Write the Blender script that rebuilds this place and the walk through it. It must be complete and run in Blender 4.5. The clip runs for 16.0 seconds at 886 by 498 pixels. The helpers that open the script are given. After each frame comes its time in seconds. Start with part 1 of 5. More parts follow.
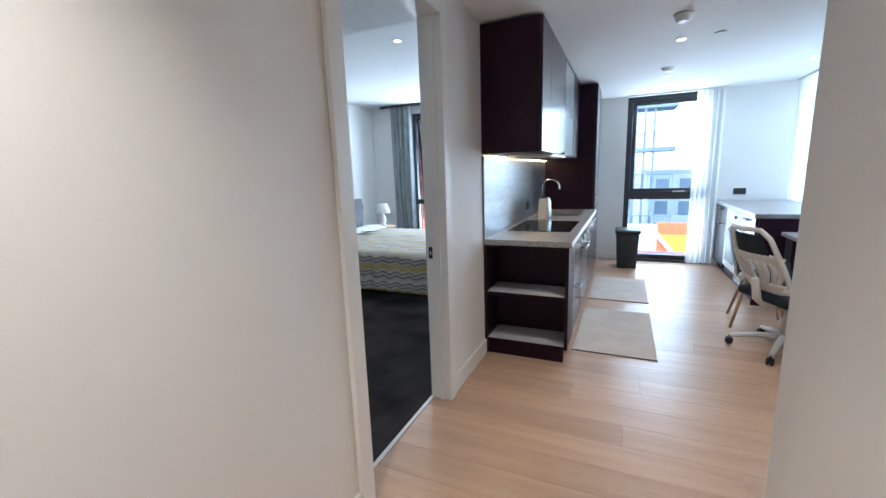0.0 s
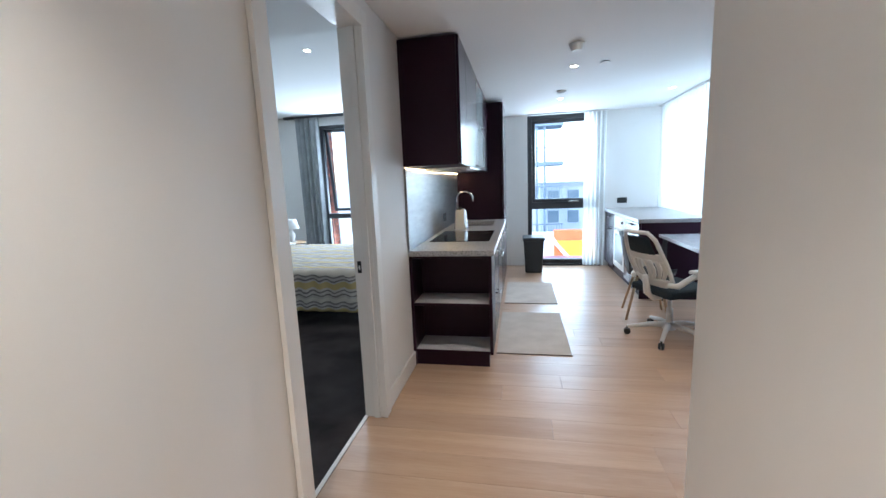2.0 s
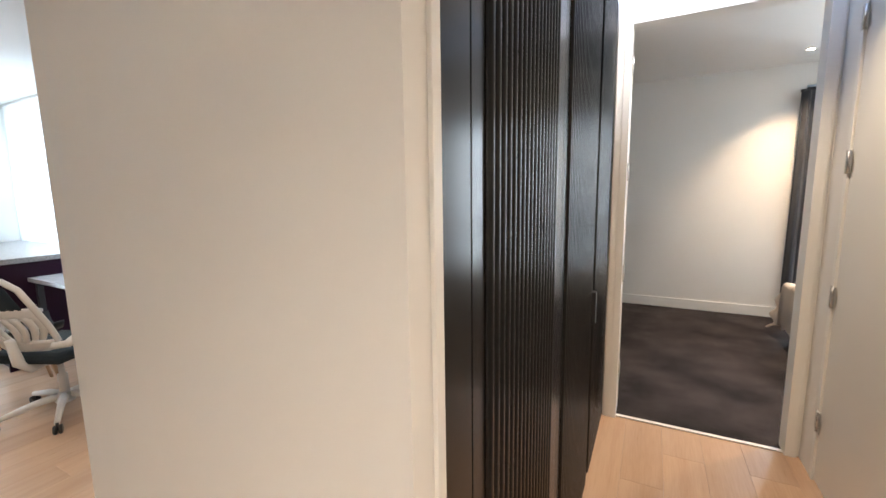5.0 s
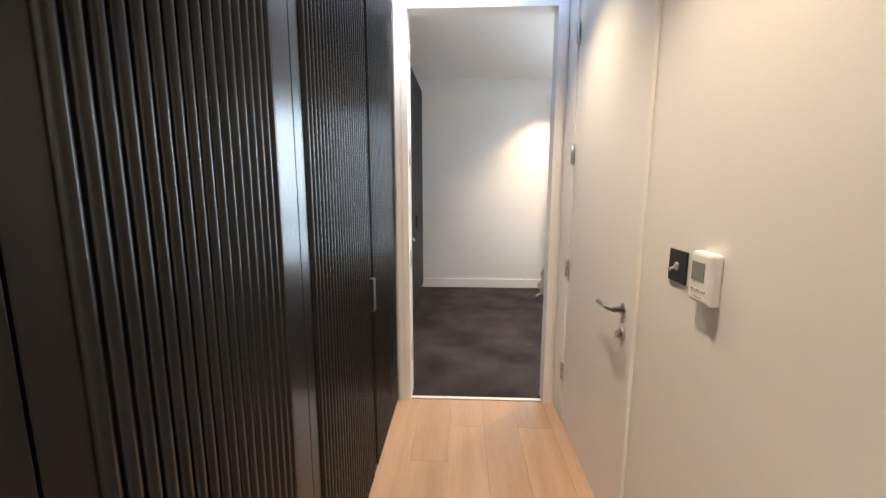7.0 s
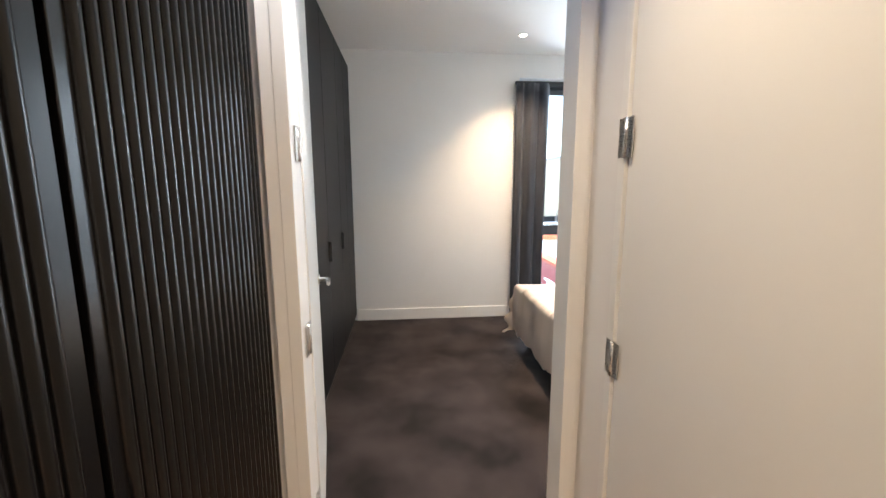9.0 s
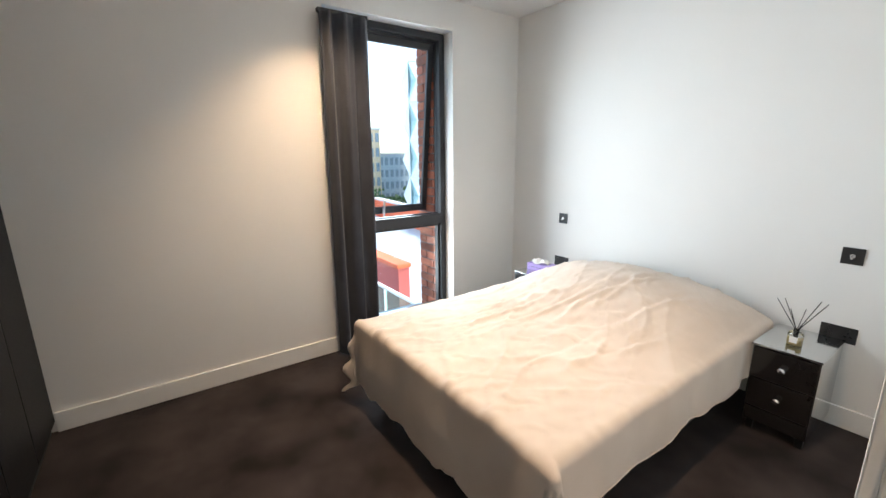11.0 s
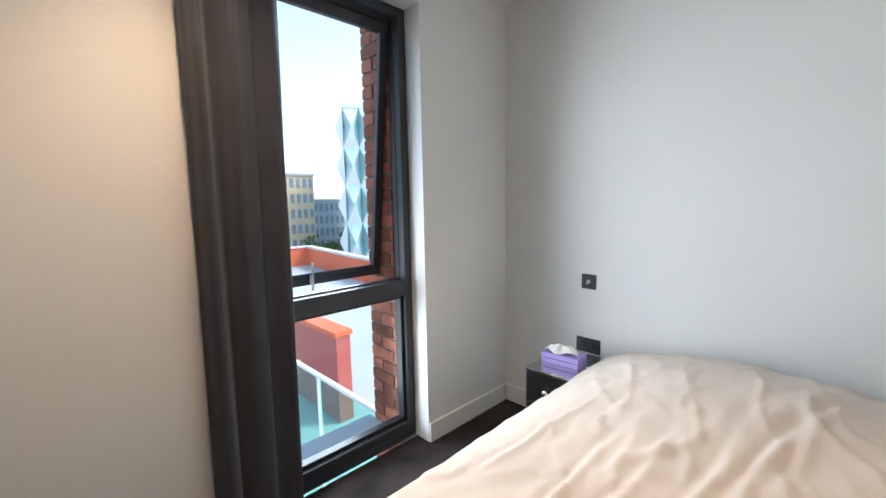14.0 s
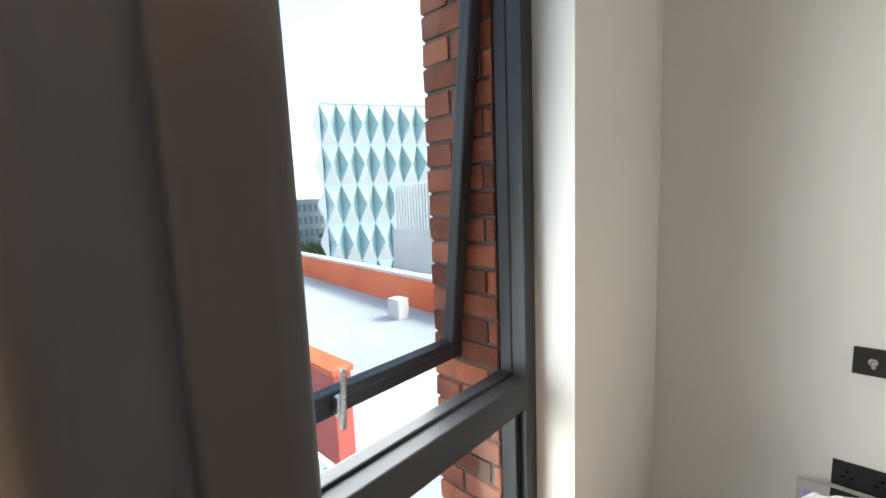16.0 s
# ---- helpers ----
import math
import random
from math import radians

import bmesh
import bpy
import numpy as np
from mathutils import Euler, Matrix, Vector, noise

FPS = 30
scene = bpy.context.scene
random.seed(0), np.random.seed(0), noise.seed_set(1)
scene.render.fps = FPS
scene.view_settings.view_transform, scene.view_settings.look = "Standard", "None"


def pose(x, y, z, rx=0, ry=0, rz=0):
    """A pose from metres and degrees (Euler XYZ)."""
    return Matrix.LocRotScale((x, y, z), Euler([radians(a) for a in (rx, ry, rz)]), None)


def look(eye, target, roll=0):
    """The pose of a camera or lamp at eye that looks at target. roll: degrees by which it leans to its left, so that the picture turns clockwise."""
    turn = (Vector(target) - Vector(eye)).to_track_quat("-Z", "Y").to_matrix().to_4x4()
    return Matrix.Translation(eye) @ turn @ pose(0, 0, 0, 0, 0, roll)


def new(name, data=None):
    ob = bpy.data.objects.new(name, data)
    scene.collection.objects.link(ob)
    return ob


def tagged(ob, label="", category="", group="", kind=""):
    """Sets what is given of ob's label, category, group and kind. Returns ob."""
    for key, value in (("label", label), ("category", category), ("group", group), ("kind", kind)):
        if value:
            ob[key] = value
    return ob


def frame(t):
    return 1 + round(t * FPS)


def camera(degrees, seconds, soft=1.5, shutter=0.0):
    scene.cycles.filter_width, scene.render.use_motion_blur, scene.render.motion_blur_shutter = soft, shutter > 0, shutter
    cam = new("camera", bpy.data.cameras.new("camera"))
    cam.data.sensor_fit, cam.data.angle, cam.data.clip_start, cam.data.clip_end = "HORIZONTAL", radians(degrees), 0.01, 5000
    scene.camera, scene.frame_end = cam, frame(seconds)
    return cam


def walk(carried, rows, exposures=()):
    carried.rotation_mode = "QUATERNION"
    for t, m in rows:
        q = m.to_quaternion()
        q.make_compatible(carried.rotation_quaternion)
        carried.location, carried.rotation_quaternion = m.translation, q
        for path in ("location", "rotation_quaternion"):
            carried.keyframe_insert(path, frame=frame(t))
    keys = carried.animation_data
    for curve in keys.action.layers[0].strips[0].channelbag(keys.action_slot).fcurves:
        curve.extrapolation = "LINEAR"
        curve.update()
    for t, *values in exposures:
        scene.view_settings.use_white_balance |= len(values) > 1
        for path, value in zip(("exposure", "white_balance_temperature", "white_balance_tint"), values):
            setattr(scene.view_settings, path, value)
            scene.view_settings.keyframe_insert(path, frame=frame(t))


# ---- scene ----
cam = camera(95.2, 16.0)

PATH = [
    (0, (0.954, -0.229, 1.398), (0.146, 1.564, 1.034), -1.9),
    (0.5, (0.951, -0.214, 1.391), (0.212, 1.612, 1.046), -2.3),
    (1, (0.909, -0.241, 1.389), (0.298, 1.631, 1.041), -2.7),
    (1.5, (0.864, -0.252, 1.383), (0.376, 1.659, 1.051), -2.6),
    (2, (0.835, -0.266, 1.396), (0.455, 1.672, 1.079), -2.3),
    (2.5, (0.831, -0.288, 1.398), (0.578, 1.674, 1.102), -2.1),
    (3, (0.834, -0.287, 1.415), (0.796, 1.692, 1.129), -2.0),
    (3.5, (0.883, -0.169, 1.414), (1.112, 1.8, 1.149), -2.3),
    (4, (0.916, -0.058, 1.431), (1.616, 1.799, 1.181), -2.3),
    (4.5, (0.952, 0.028, 1.37), (2.303, 1.485, 1.138), -1.4),
    (4.8, (0.95, 0.015, 1.368), (2.582, 1.147, 1.14), -1.0),
    (5, (1.004, 0.022, 1.388), (2.764, 0.932, 1.118), -0.8),
    (5.2, (1.03, 0.011, 1.388), (2.875, 0.73, 1.105), -0.4),
    (7.3, (1.301, -0.187, 1.336), (3.277, -0.148, 1.029), -0.2),
    (7.5, (1.395, -0.208, 1.348), (3.372, -0.211, 1.045), -0.4),
    (8, (1.658, -0.209, 1.34), (3.635, -0.279, 1.043), -0.6),
    (8.2, (1.809, -0.186, 1.334), (3.786, -0.28, 1.046), -0.3),
    (10.3, (3.295, -0.114, 1.475), (5.146, -0.74, 1.051), -1.2),
    (10.5, (3.457, -0.098, 1.414), (5.253, -0.879, 1.008), -1.1),
    (11, (3.645, -0.245, 1.442), (5.235, -1.375, 1.0), -0.6),
    (11.5, (3.839, -0.309, 1.468), (5.065, -1.818, 0.998), -0.3),
    (12, (3.946, -0.352, 1.469), (4.886, -2.056, 1.009), -0.1),
    (12.5, (4.044, -0.478, 1.437), (4.994, -2.188, 1.023), -0.1),
    (13, (4.295, -0.648, 1.477), (5.397, -2.275, 1.106), -0.3),
    (13.5, (4.554, -0.781, 1.458), (5.821, -2.294, 1.132), -0.3),
    (14, (4.799, -0.881, 1.393), (6.22, -2.269, 1.162), -1.1),
    (14.5, (5.164, -1.009, 1.399), (6.626, -2.358, 1.196), -1.1),
    (15, (5.501, -1.093, 1.424), (6.94, -2.466, 1.215), -1.5),
    (15.5, (5.717, -1.176, 1.439), (7.148, -2.562, 1.258), -2.6),
    (16, (6.009, -1.381, 1.457), (7.361, -2.835, 1.21), -2.3),
]
walk(cam, [(t, look(eye, target, roll)) for t, eye, target, roll in PATH],
     [(0, 2.6, 5700, 9), (2.6, 2.58, 5900, 9), (3.4, 2.75, 6300, 9), (4.0, 2.9, 6700, 10), (5.0, 2.95, 6600, 11), (8.2, 3.25, 6250, 10), (10.3, 2.6, 6900, 12),
      (11.4, 2.4, 6950, 12), (12.0, 2.25, 6950, 12), (12.5, 2.08, 6850, 12), (13.5, 2.0, 6700, 12), (15.0, 1.8, 7200, 13), (16.0, 2.05, 7900, 13)])

# ---- sky, daylight, exposure ----
world = bpy.data.worlds.new("sky")
scene.world = world
world.use_nodes = True
wn = world.node_tree
sky = wn.nodes.new("ShaderNodeTexSky")
sky.sky_type, sky.sun_disc = "NISHITA", False
sky.sun_elevation, sky.sun_rotation = radians(48), radians(215)
sky.air_density, sky.dust_density, sky.ozone_density = 1.0, 1.4, 1.0
wn.links.new(sky.outputs[0], wn.nodes["Background"].inputs[0])
wn.nodes["Background"].inputs[1].default_value = 0.15
sun = new("sun", bpy.data.lights.new("sun", "SUN"))
sun.data.energy, sun.data.angle, sun.data.color = 1.0, radians(14), (1.0, 0.97, 0.92)
sun.matrix_world = look((-22, -31, 42), (0, 0, 0))


def daylight(name, m, sx, sy, watts):
    """Area lamp in a window's opening that stands in for the sky's light."""
    l = new(name, bpy.data.lights.new(name, "AREA"))
    l.data.shape, l.data.size, l.data.size_y, l.data.energy, l.data.color = "RECTANGLE", sx, sy, watts, (0.74, 0.88, 1.0)
    l.matrix_world = m
    return l


daylight("daylight_bedroom", look((6.72, -1.84, 1.25), (5.7, -1.90, 1.1)), 0.55, 2.2, 11).data.spread = radians(135)
daylight("daylight_kitchen", look((1.45, 6.68, 1.25), (1.45, 5.7, 1.1)), 0.95, 2.2, 9)
daylight("daylight_east", look((3.16, 5.2, 1.3), (2.2, 5.2, 1.2)), 2.3, 2.2, 11)
daylight("daylight_bedroom_one", look((-2.0, 6.68, 1.3), (-2.0, 5.7, 1.1)), 1.0, 2.3, 20)
# ---- materials ----
def material(name):
    m = bpy.data.materials.new(name)
    m.use_nodes = True
    return m, m.node_tree.nodes, m.node_tree.links, m.node_tree.nodes["Principled BSDF"]


def surface(name, a, b, rough=0.5, scale=3.0, fine=60.0, bump=0.05, metal=0.0, stretch=(1, 1, 1), rough2=None,
            spec=0.5, fine_amount=0.3, sheen=0.0, coat=0.0, vary=0.0, span=0.45):
    """Two-scale procedural surface: broad mottling between colours a and b, fine grain in colour, gloss and relief."""
    m, n, k, p = material(name)
    tc = n.new("ShaderNodeTexCoord")
    mp = n.new("ShaderNodeMapping")
    mp.inputs["Scale"].default_value = stretch
    k.new(tc.outputs["Object"], mp.inputs[0])
    broad, grain = n.new("ShaderNodeTexNoise"), n.new("ShaderNodeTexNoise")
    for t, s, d in ((broad, scale, 3), (grain, fine, 4)):
        t.inputs["Scale"].default_value, t.inputs["Detail"].default_value = s, d
        k.new(mp.outputs[0], t.inputs["Vector"])
    add = n.new("ShaderNodeMath")
    add.operation = "MULTIPLY_ADD"
    k.new(grain.outputs[0], add.inputs[0])
    add.inputs[1].default_value = fine_amount
    k.new(broad.outputs[0], add.inputs[2])
    ramp = n.new("ShaderNodeValToRGB")
    lo = 0.3 + fine_amount * 0.3
    ramp.color_ramp.elements[0].position, ramp.color_ramp.elements[1].position = lo + (0.45 - span) / 2, lo + (0.45 + span) / 2
    ramp.color_ramp.elements[0].color, ramp.color_ramp.elements[1].color = (*a, 1), (*b, 1)
    k.new(add.outputs[0], ramp.inputs[0])
    out = ramp.outputs[0]
    if vary:
        info = n.new("ShaderNodeObjectInfo")
        hsv = n.new("ShaderNodeHueSaturation")
        ma = n.new("ShaderNodeMapRange")
        ma.inputs["To Min"].default_value, ma.inputs["To Max"].default_value = 1 - vary, 1 + vary
        k.new(info.outputs["Random"], ma.inputs["Value"])
        shift = n.new("ShaderNodeVectorMath")
        shift.operation = "SCALE"
        shift.inputs[0].default_value = (31.0, 17.0, 11.0)
        k.new(info.outputs["Random"], shift.inputs["Scale"])
        k.new(shift.outputs[0], mp.inputs["Location"])
        k.new(ma.outputs[0], hsv.inputs["Value"])
        k.new(out, hsv.inputs["Color"])
        out = hsv.outputs[0]
    k.new(out, p.inputs["Base Color"])
    mr = n.new("ShaderNodeMapRange")
    mr.inputs["To Min"].default_value = rough
    mr.inputs["To Max"].default_value = rough2 if rough2 is not None else min(1, rough + 0.12)
    k.new(grain.outputs[0], mr.inputs["Value"])
    k.new(mr.outputs[0], p.inputs["Roughness"])
    if bump:
        bp = n.new("ShaderNodeBump")
        bp.inputs["Strength"].default_value, bp.inputs["Distance"].default_value = bump, 0.004
        k.new(grain.outputs[0], bp.inputs["Height"])
        k.new(bp.outputs[0], p.inputs["Normal"])
    p.inputs["Metallic"].default_value = metal
    p.inputs["Specular IOR Level"].default_value = spec
    p.inputs["Sheen Weight"].default_value = sheen
    p.inputs["Coat Weight"].default_value = coat
    p.inputs["Coat Roughness"].default_value = 0.15
    return m


def glow(name, colour, strength):
    m, n, k, p = material(name)
    p.inputs["Base Color"].default_value = (*colour, 1)
    p.inputs["Emission Color"].default_value = (*colour, 1)
    p.inputs["Emission Strength"].default_value = strength
    return m


def glass(name, tint=(1, 1, 1), rough=0.0, clear=0.9):
    """Thin window glass: mostly lets light straight through, with a real reflection by angle."""
    m, n, k, p = material(name)
    n.remove(p)
    tr, gl, mix, lw, pw = (n.new("ShaderNodeBsdfTransparent"), n.new("ShaderNodeBsdfGlossy"), n.new("ShaderNodeMixShader"),
                           n.new("ShaderNodeLayerWeight"), n.new("ShaderNodeMath"))
    fr = n.new("ShaderNodeMath")
    tr.inputs[0].default_value = (*tint, 1)
    gl.inputs["Roughness"].default_value = rough
    pw.operation, fr.operation = "POWER", "MULTIPLY_ADD"
    k.new(lw.outputs["Facing"], pw.inputs[0])
    pw.inputs[1].default_value = 4.0
    k.new(pw.outputs[0], fr.inputs[0])
    fr.inputs[1].default_value, fr.inputs[2].default_value = 0.45, 0.03
    k.new(fr.outputs[0], mix.inputs[0])
    k.new(tr.outputs[0], mix.inputs[1])
    k.new(gl.outputs[0], mix.inputs[2])
    k.new(mix.outputs[0], n["Material Output"].inputs[0])
    return m


def sheer(name, colour, through_part):
    m, n, k, p = material(name)
    n.remove(p)
    tr, df, tl, mix, mix2 = (n.new("ShaderNodeBsdfTransparent"), n.new("ShaderNodeBsdfDiffuse"), n.new("ShaderNodeBsdfTranslucent"),
                             n.new("ShaderNodeMixShader"), n.new("ShaderNodeMixShader"))
    df.inputs[0].default_value = tl.inputs[0].default_value = (*colour, 1)
    mix.inputs[0].default_value = 0.55
    k.new(df.outputs[0], mix.inputs[1])
    k.new(tl.outputs[0], mix.inputs[2])
    mix2.inputs[0].default_value = through_part
    k.new(mix.outputs[0], mix2.inputs[1])
    k.new(tr.outputs[0], mix2.inputs[2])
    k.new(mix2.outputs[0], n["Material Output"].inputs[0])
    return m


PAINT = surface("wall_paint", (0.74, 0.725, 0.70), (0.78, 0.765, 0.74), 0.55, 1.2, 260, 0.06, fine_amount=0.15)
CEIL = surface("ceiling_paint", (0.79, 0.785, 0.775), (0.82, 0.815, 0.805), 0.75, 0.9, 240, 0.05, fine_amount=0.12)
GLOSS_WHITE = surface("satin_white_paint", (0.76, 0.75, 0.72), (0.80, 0.79, 0.765), 0.32, 1.5, 180, 0.03, fine_amount=0.1)
OAK = surface("oak_boards", (0.42, 0.265, 0.165), (0.53, 0.36, 0.245), 0.22, 2.2, 26, 0.07, stretch=(0.35, 5, 1), fine_amount=0.5, rough2=0.42, vary=0.09)
CARPET = surface("dark_carpet", (0.010, 0.0072, 0.0072), (0.047, 0.037, 0.037), 0.95, 2.6, 420, 0.6, fine_amount=0.22, sheen=0.03, span=0.30, spec=0.25)
PLUM = surface("plum_laminate", (0.0165, 0.0043, 0.0120), (0.024, 0.0066, 0.0175), 0.30, 2.0, 90, 0.02, fine_amount=0.25, spec=0.18)
PLUM_GLOSS = surface("plum_satin_door", (0.019, 0.0050, 0.0140), (0.027, 0.0075, 0.020), 0.16, 2.0, 90, 0.015, fine_amount=0.2, spec=0.4)
BLACKWOOD = surface("black_fluted_lacquer", (0.0036, 0.0032, 0.0032), (0.0044, 0.0039, 0.0039), 0.25, 3.0, 90, 0.0, stretch=(6, 6, 0.12), fine_amount=0.3, spec=0.30, rough2=0.27)
STONE = surface("speckled_grey_worktop", (0.10, 0.098, 0.10), (0.36, 0.35, 0.35), 0.25, 60, 190, 0.03, fine_amount=0.8)
SPLASH = surface("grey_steel_splashback", (0.20, 0.205, 0.215), (0.29, 0.295, 0.305), 0.24, 4, 60, 0.02, metal=0.6, stretch=(1, 1, 6))
STEEL = surface("brushed_steel", (0.52, 0.51, 0.49), (0.66, 0.65, 0.63), 0.22, 8, 140, 0.03, metal=1.0, stretch=(1, 1, 8))
CHROME = surface("chrome", (0.72, 0.72, 0.72), (0.80, 0.80, 0.80), 0.06, 8, 90, 0.0, metal=1.0)
BLACK = surface("black_plastic", (0.012, 0.012, 0.013), (0.020, 0.020, 0.021), 0.35, 5, 200, 0.05)
BLACK_GLASS = surface("black_glass", (0.006, 0.006, 0.007), (0.009, 0.009, 0.010), 0.05, 2, 40, 0.0)
FRAME = surface("dark_grey_aluminium", (0.030, 0.032, 0.037), (0.044, 0.047, 0.053), 0.42, 4, 260, 0.04, metal=0.2)
GLASS = glass("clear_glass", (0.96, 0.985, 0.98))
WHITE_PLASTIC = surface("white_plastic", (0.74, 0.74, 0.72), (0.79, 0.79, 0.775), 0.38, 4, 220, 0.03)
# charcoal raised by half: the window's veiling glare is put into the cloth colour
CURTAIN = surface("glare_veiled_charcoal_cloth", (0.022, 0.0255, 0.036), (0.036, 0.041, 0.055), 0.85, 5, 700, 0.10, sheen=0.15)
CURTAIN_GREY = surface("grey_curtain_cloth", (0.21, 0.225, 0.23), (0.29, 0.305, 0.31), 0.85, 5, 700, 0.10, sheen=0.1)
SHEER = sheer("white_voile", (0.86, 0.88, 0.87), 0.22)
LINEN = surface("cream_bedspread_cloth", (0.53, 0.455, 0.39), (0.62, 0.54, 0.47), 0.85, 3, 420, 0.16, sheen=0.1)
BED_DARK = surface("dark_bed_fabric", (0.020, 0.019, 0.021), (0.035, 0.033, 0.036), 0.9, 6, 300, 0.4)
MIRROR_DARK = surface("smoked_mirror_glass", (0.012, 0.010, 0.010), (0.017, 0.015, 0.015), 0.05, 2, 50, 0.0)
MIRROR = surface("mirror_glass", (0.60, 0.62, 0.62), (0.66, 0.68, 0.68), 0.03, 2, 50, 0.0, metal=1.0)
MAT = surface("beige_floor_mat", (0.50, 0.435, 0.375), (0.60, 0.53, 0.465), 0.85, 6, 300, 0.5)
BIN = surface("dark_slate_plastic", (0.018, 0.024, 0.028), (0.028, 0.036, 0.041), 0.4, 5, 150, 0.05)
TEAL_MESH = surface("navy_teal_chair_cloth", (0.006, 0.013, 0.020), (0.011, 0.022, 0.031), 0.8, 6, 500, 0.4)
BEECH = surface("beech_wood", (0.42, 0.27, 0.15), (0.52, 0.35, 0.21), 0.45, 4, 30, 0.06, stretch=(5, 5, 0.4))
BRICK = surface("red_brick", (0.20, 0.060, 0.045), (0.42, 0.135, 0.075), 0.85, 9, 90, 0.6, fine_amount=0.5, vary=0.45)
MORTAR = surface("dark_mortar", (0.10, 0.095, 0.09), (0.17, 0.16, 0.15), 0.95, 9, 160, 0.6)
ORANGE = surface("orange_render", (0.62, 0.115, 0.045), (0.74, 0.165, 0.07), 0.8, 0.6, 30, 0.15)
ROOF = surface("pale_roof_membrane", (0.30, 0.37, 0.385), (0.38, 0.45, 0.465), 0.7, 0.5, 20, 0.1)
WARDROBE = surface("charcoal_matt_door", (0.0075, 0.0077, 0.009), (0.011, 0.0112, 0.013), 0.45, 3.0, 120, 0.04, fine_amount=0.3, spec=0.3)
SUBFLOOR = surface("dark_floor_joint", (0.12, 0.08, 0.055), (0.18, 0.12, 0.085), 0.9)
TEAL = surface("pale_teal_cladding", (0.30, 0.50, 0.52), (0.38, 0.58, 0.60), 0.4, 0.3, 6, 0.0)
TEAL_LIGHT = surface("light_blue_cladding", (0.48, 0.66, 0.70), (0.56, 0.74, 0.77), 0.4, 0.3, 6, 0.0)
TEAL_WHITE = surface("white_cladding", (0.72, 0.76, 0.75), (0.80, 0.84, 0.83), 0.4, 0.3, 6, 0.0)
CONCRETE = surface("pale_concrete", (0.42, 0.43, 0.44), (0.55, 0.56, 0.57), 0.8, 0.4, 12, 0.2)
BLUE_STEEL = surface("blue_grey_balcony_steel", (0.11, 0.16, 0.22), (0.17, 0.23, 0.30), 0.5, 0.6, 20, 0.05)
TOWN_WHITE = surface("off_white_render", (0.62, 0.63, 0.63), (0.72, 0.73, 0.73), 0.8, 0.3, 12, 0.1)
# far ochre, blue-grey and window colours are lightened to paint in distance haze
HAZED_OCHRE = surface("hazed_ochre_cladding", (0.62, 0.46, 0.28), (0.72, 0.55, 0.36), 0.7, 0.3, 12, 0.1)
HAZED_BLUE = surface("hazed_blue_grey_brickwork", (0.36, 0.43, 0.47), (0.45, 0.52, 0.56), 0.8, 0.3, 12, 0.1)
HAZED_PANE = surface("hazed_far_glass", (0.20, 0.26, 0.30), (0.26, 0.32, 0.36), 0.08, 0.4, 8, 0.0)
GREEN_GLASS = glass("green_balustrade_glass", (0.62, 0.90, 0.84))
RED_PANEL = surface("maroon_render", (0.38, 0.085, 0.075), (0.48, 0.12, 0.10), 0.8, 0.6, 20, 0.15)
YELLOW = surface("yellow_rubber_surface", (0.70, 0.50, 0.05), (0.80, 0.60, 0.09), 0.8, 0.6, 20, 0.1)
PINK = surface("rose_coping", (0.60, 0.26, 0.26), (0.70, 0.34, 0.33), 0.8, 0.8, 20, 0.1)
GROUND = surface("city_ground", (0.16, 0.16, 0.16), (0.30, 0.31, 0.30), 0.9, 0.02, 0.6, 0.0)
LEAF = surface("foliage", (0.05, 0.11, 0.03), (0.10, 0.19, 0.05), 0.7, 2, 12, 0.0)
BARK = surface("bark", (0.10, 0.07, 0.05), (0.16, 0.12, 0.09), 0.9, 6, 30, 0.3)
# ---- building helpers ----
def box(bm, x0, x1, y0, y1, z0, z1, bevel=0.0, m=None):
    made = bmesh.ops.create_cube(bm, size=1.0)["verts"]
    for v in made:
        v.co = Vector(((x0 + x1) / 2 + v.co.x * (x1 - x0), (y0 + y1) / 2 + v.co.y * (y1 - y0), (z0 + z1) / 2 + v.co.z * (z1 - z0)))
        if m is not None:
            v.co = m @ v.co
    if bevel:
        edges = list({e for v in made for e in v.link_edges})
        bmesh.ops.bevel(bm, geom=edges, offset=bevel, segments=2, profile=0.5, affect="EDGES")
    return bm


def tube(bm, points, radius, sides=10, closed_ends=True):
    """A round bar along a line of points; radius may be one number or one a point."""
    pts = [Vector(p) for p in points]
    rad = radius if isinstance(radius, (list, tuple)) else [radius] * len(pts)
    rings, ref = [], None
    for i, p in enumerate(pts):
        d = (pts[min(i + 1, len(pts) - 1)] - pts[max(i - 1, 0)]).normalized()
        if ref is None:
            ref = d.orthogonal().normalized()
        ref = (ref - d * ref.dot(d)).normalized()
        side = d.cross(ref)
        rings.append([bm.verts.new(p + (ref * math.cos(a) + side * math.sin(a)) * rad[i]) for a in (2 * math.pi * j / sides for j in range(sides))])
    for r0, r1 in zip(rings, rings[1:]):
        for j in range(sides):
            bm.faces.new((r0[j], r0[(j + 1) % sides], r1[(j + 1) % sides], r1[j])).smooth = True
    if closed_ends:
        bm.faces.new(reversed(rings[0]))
        bm.faces.new(rings[-1])
    return bm


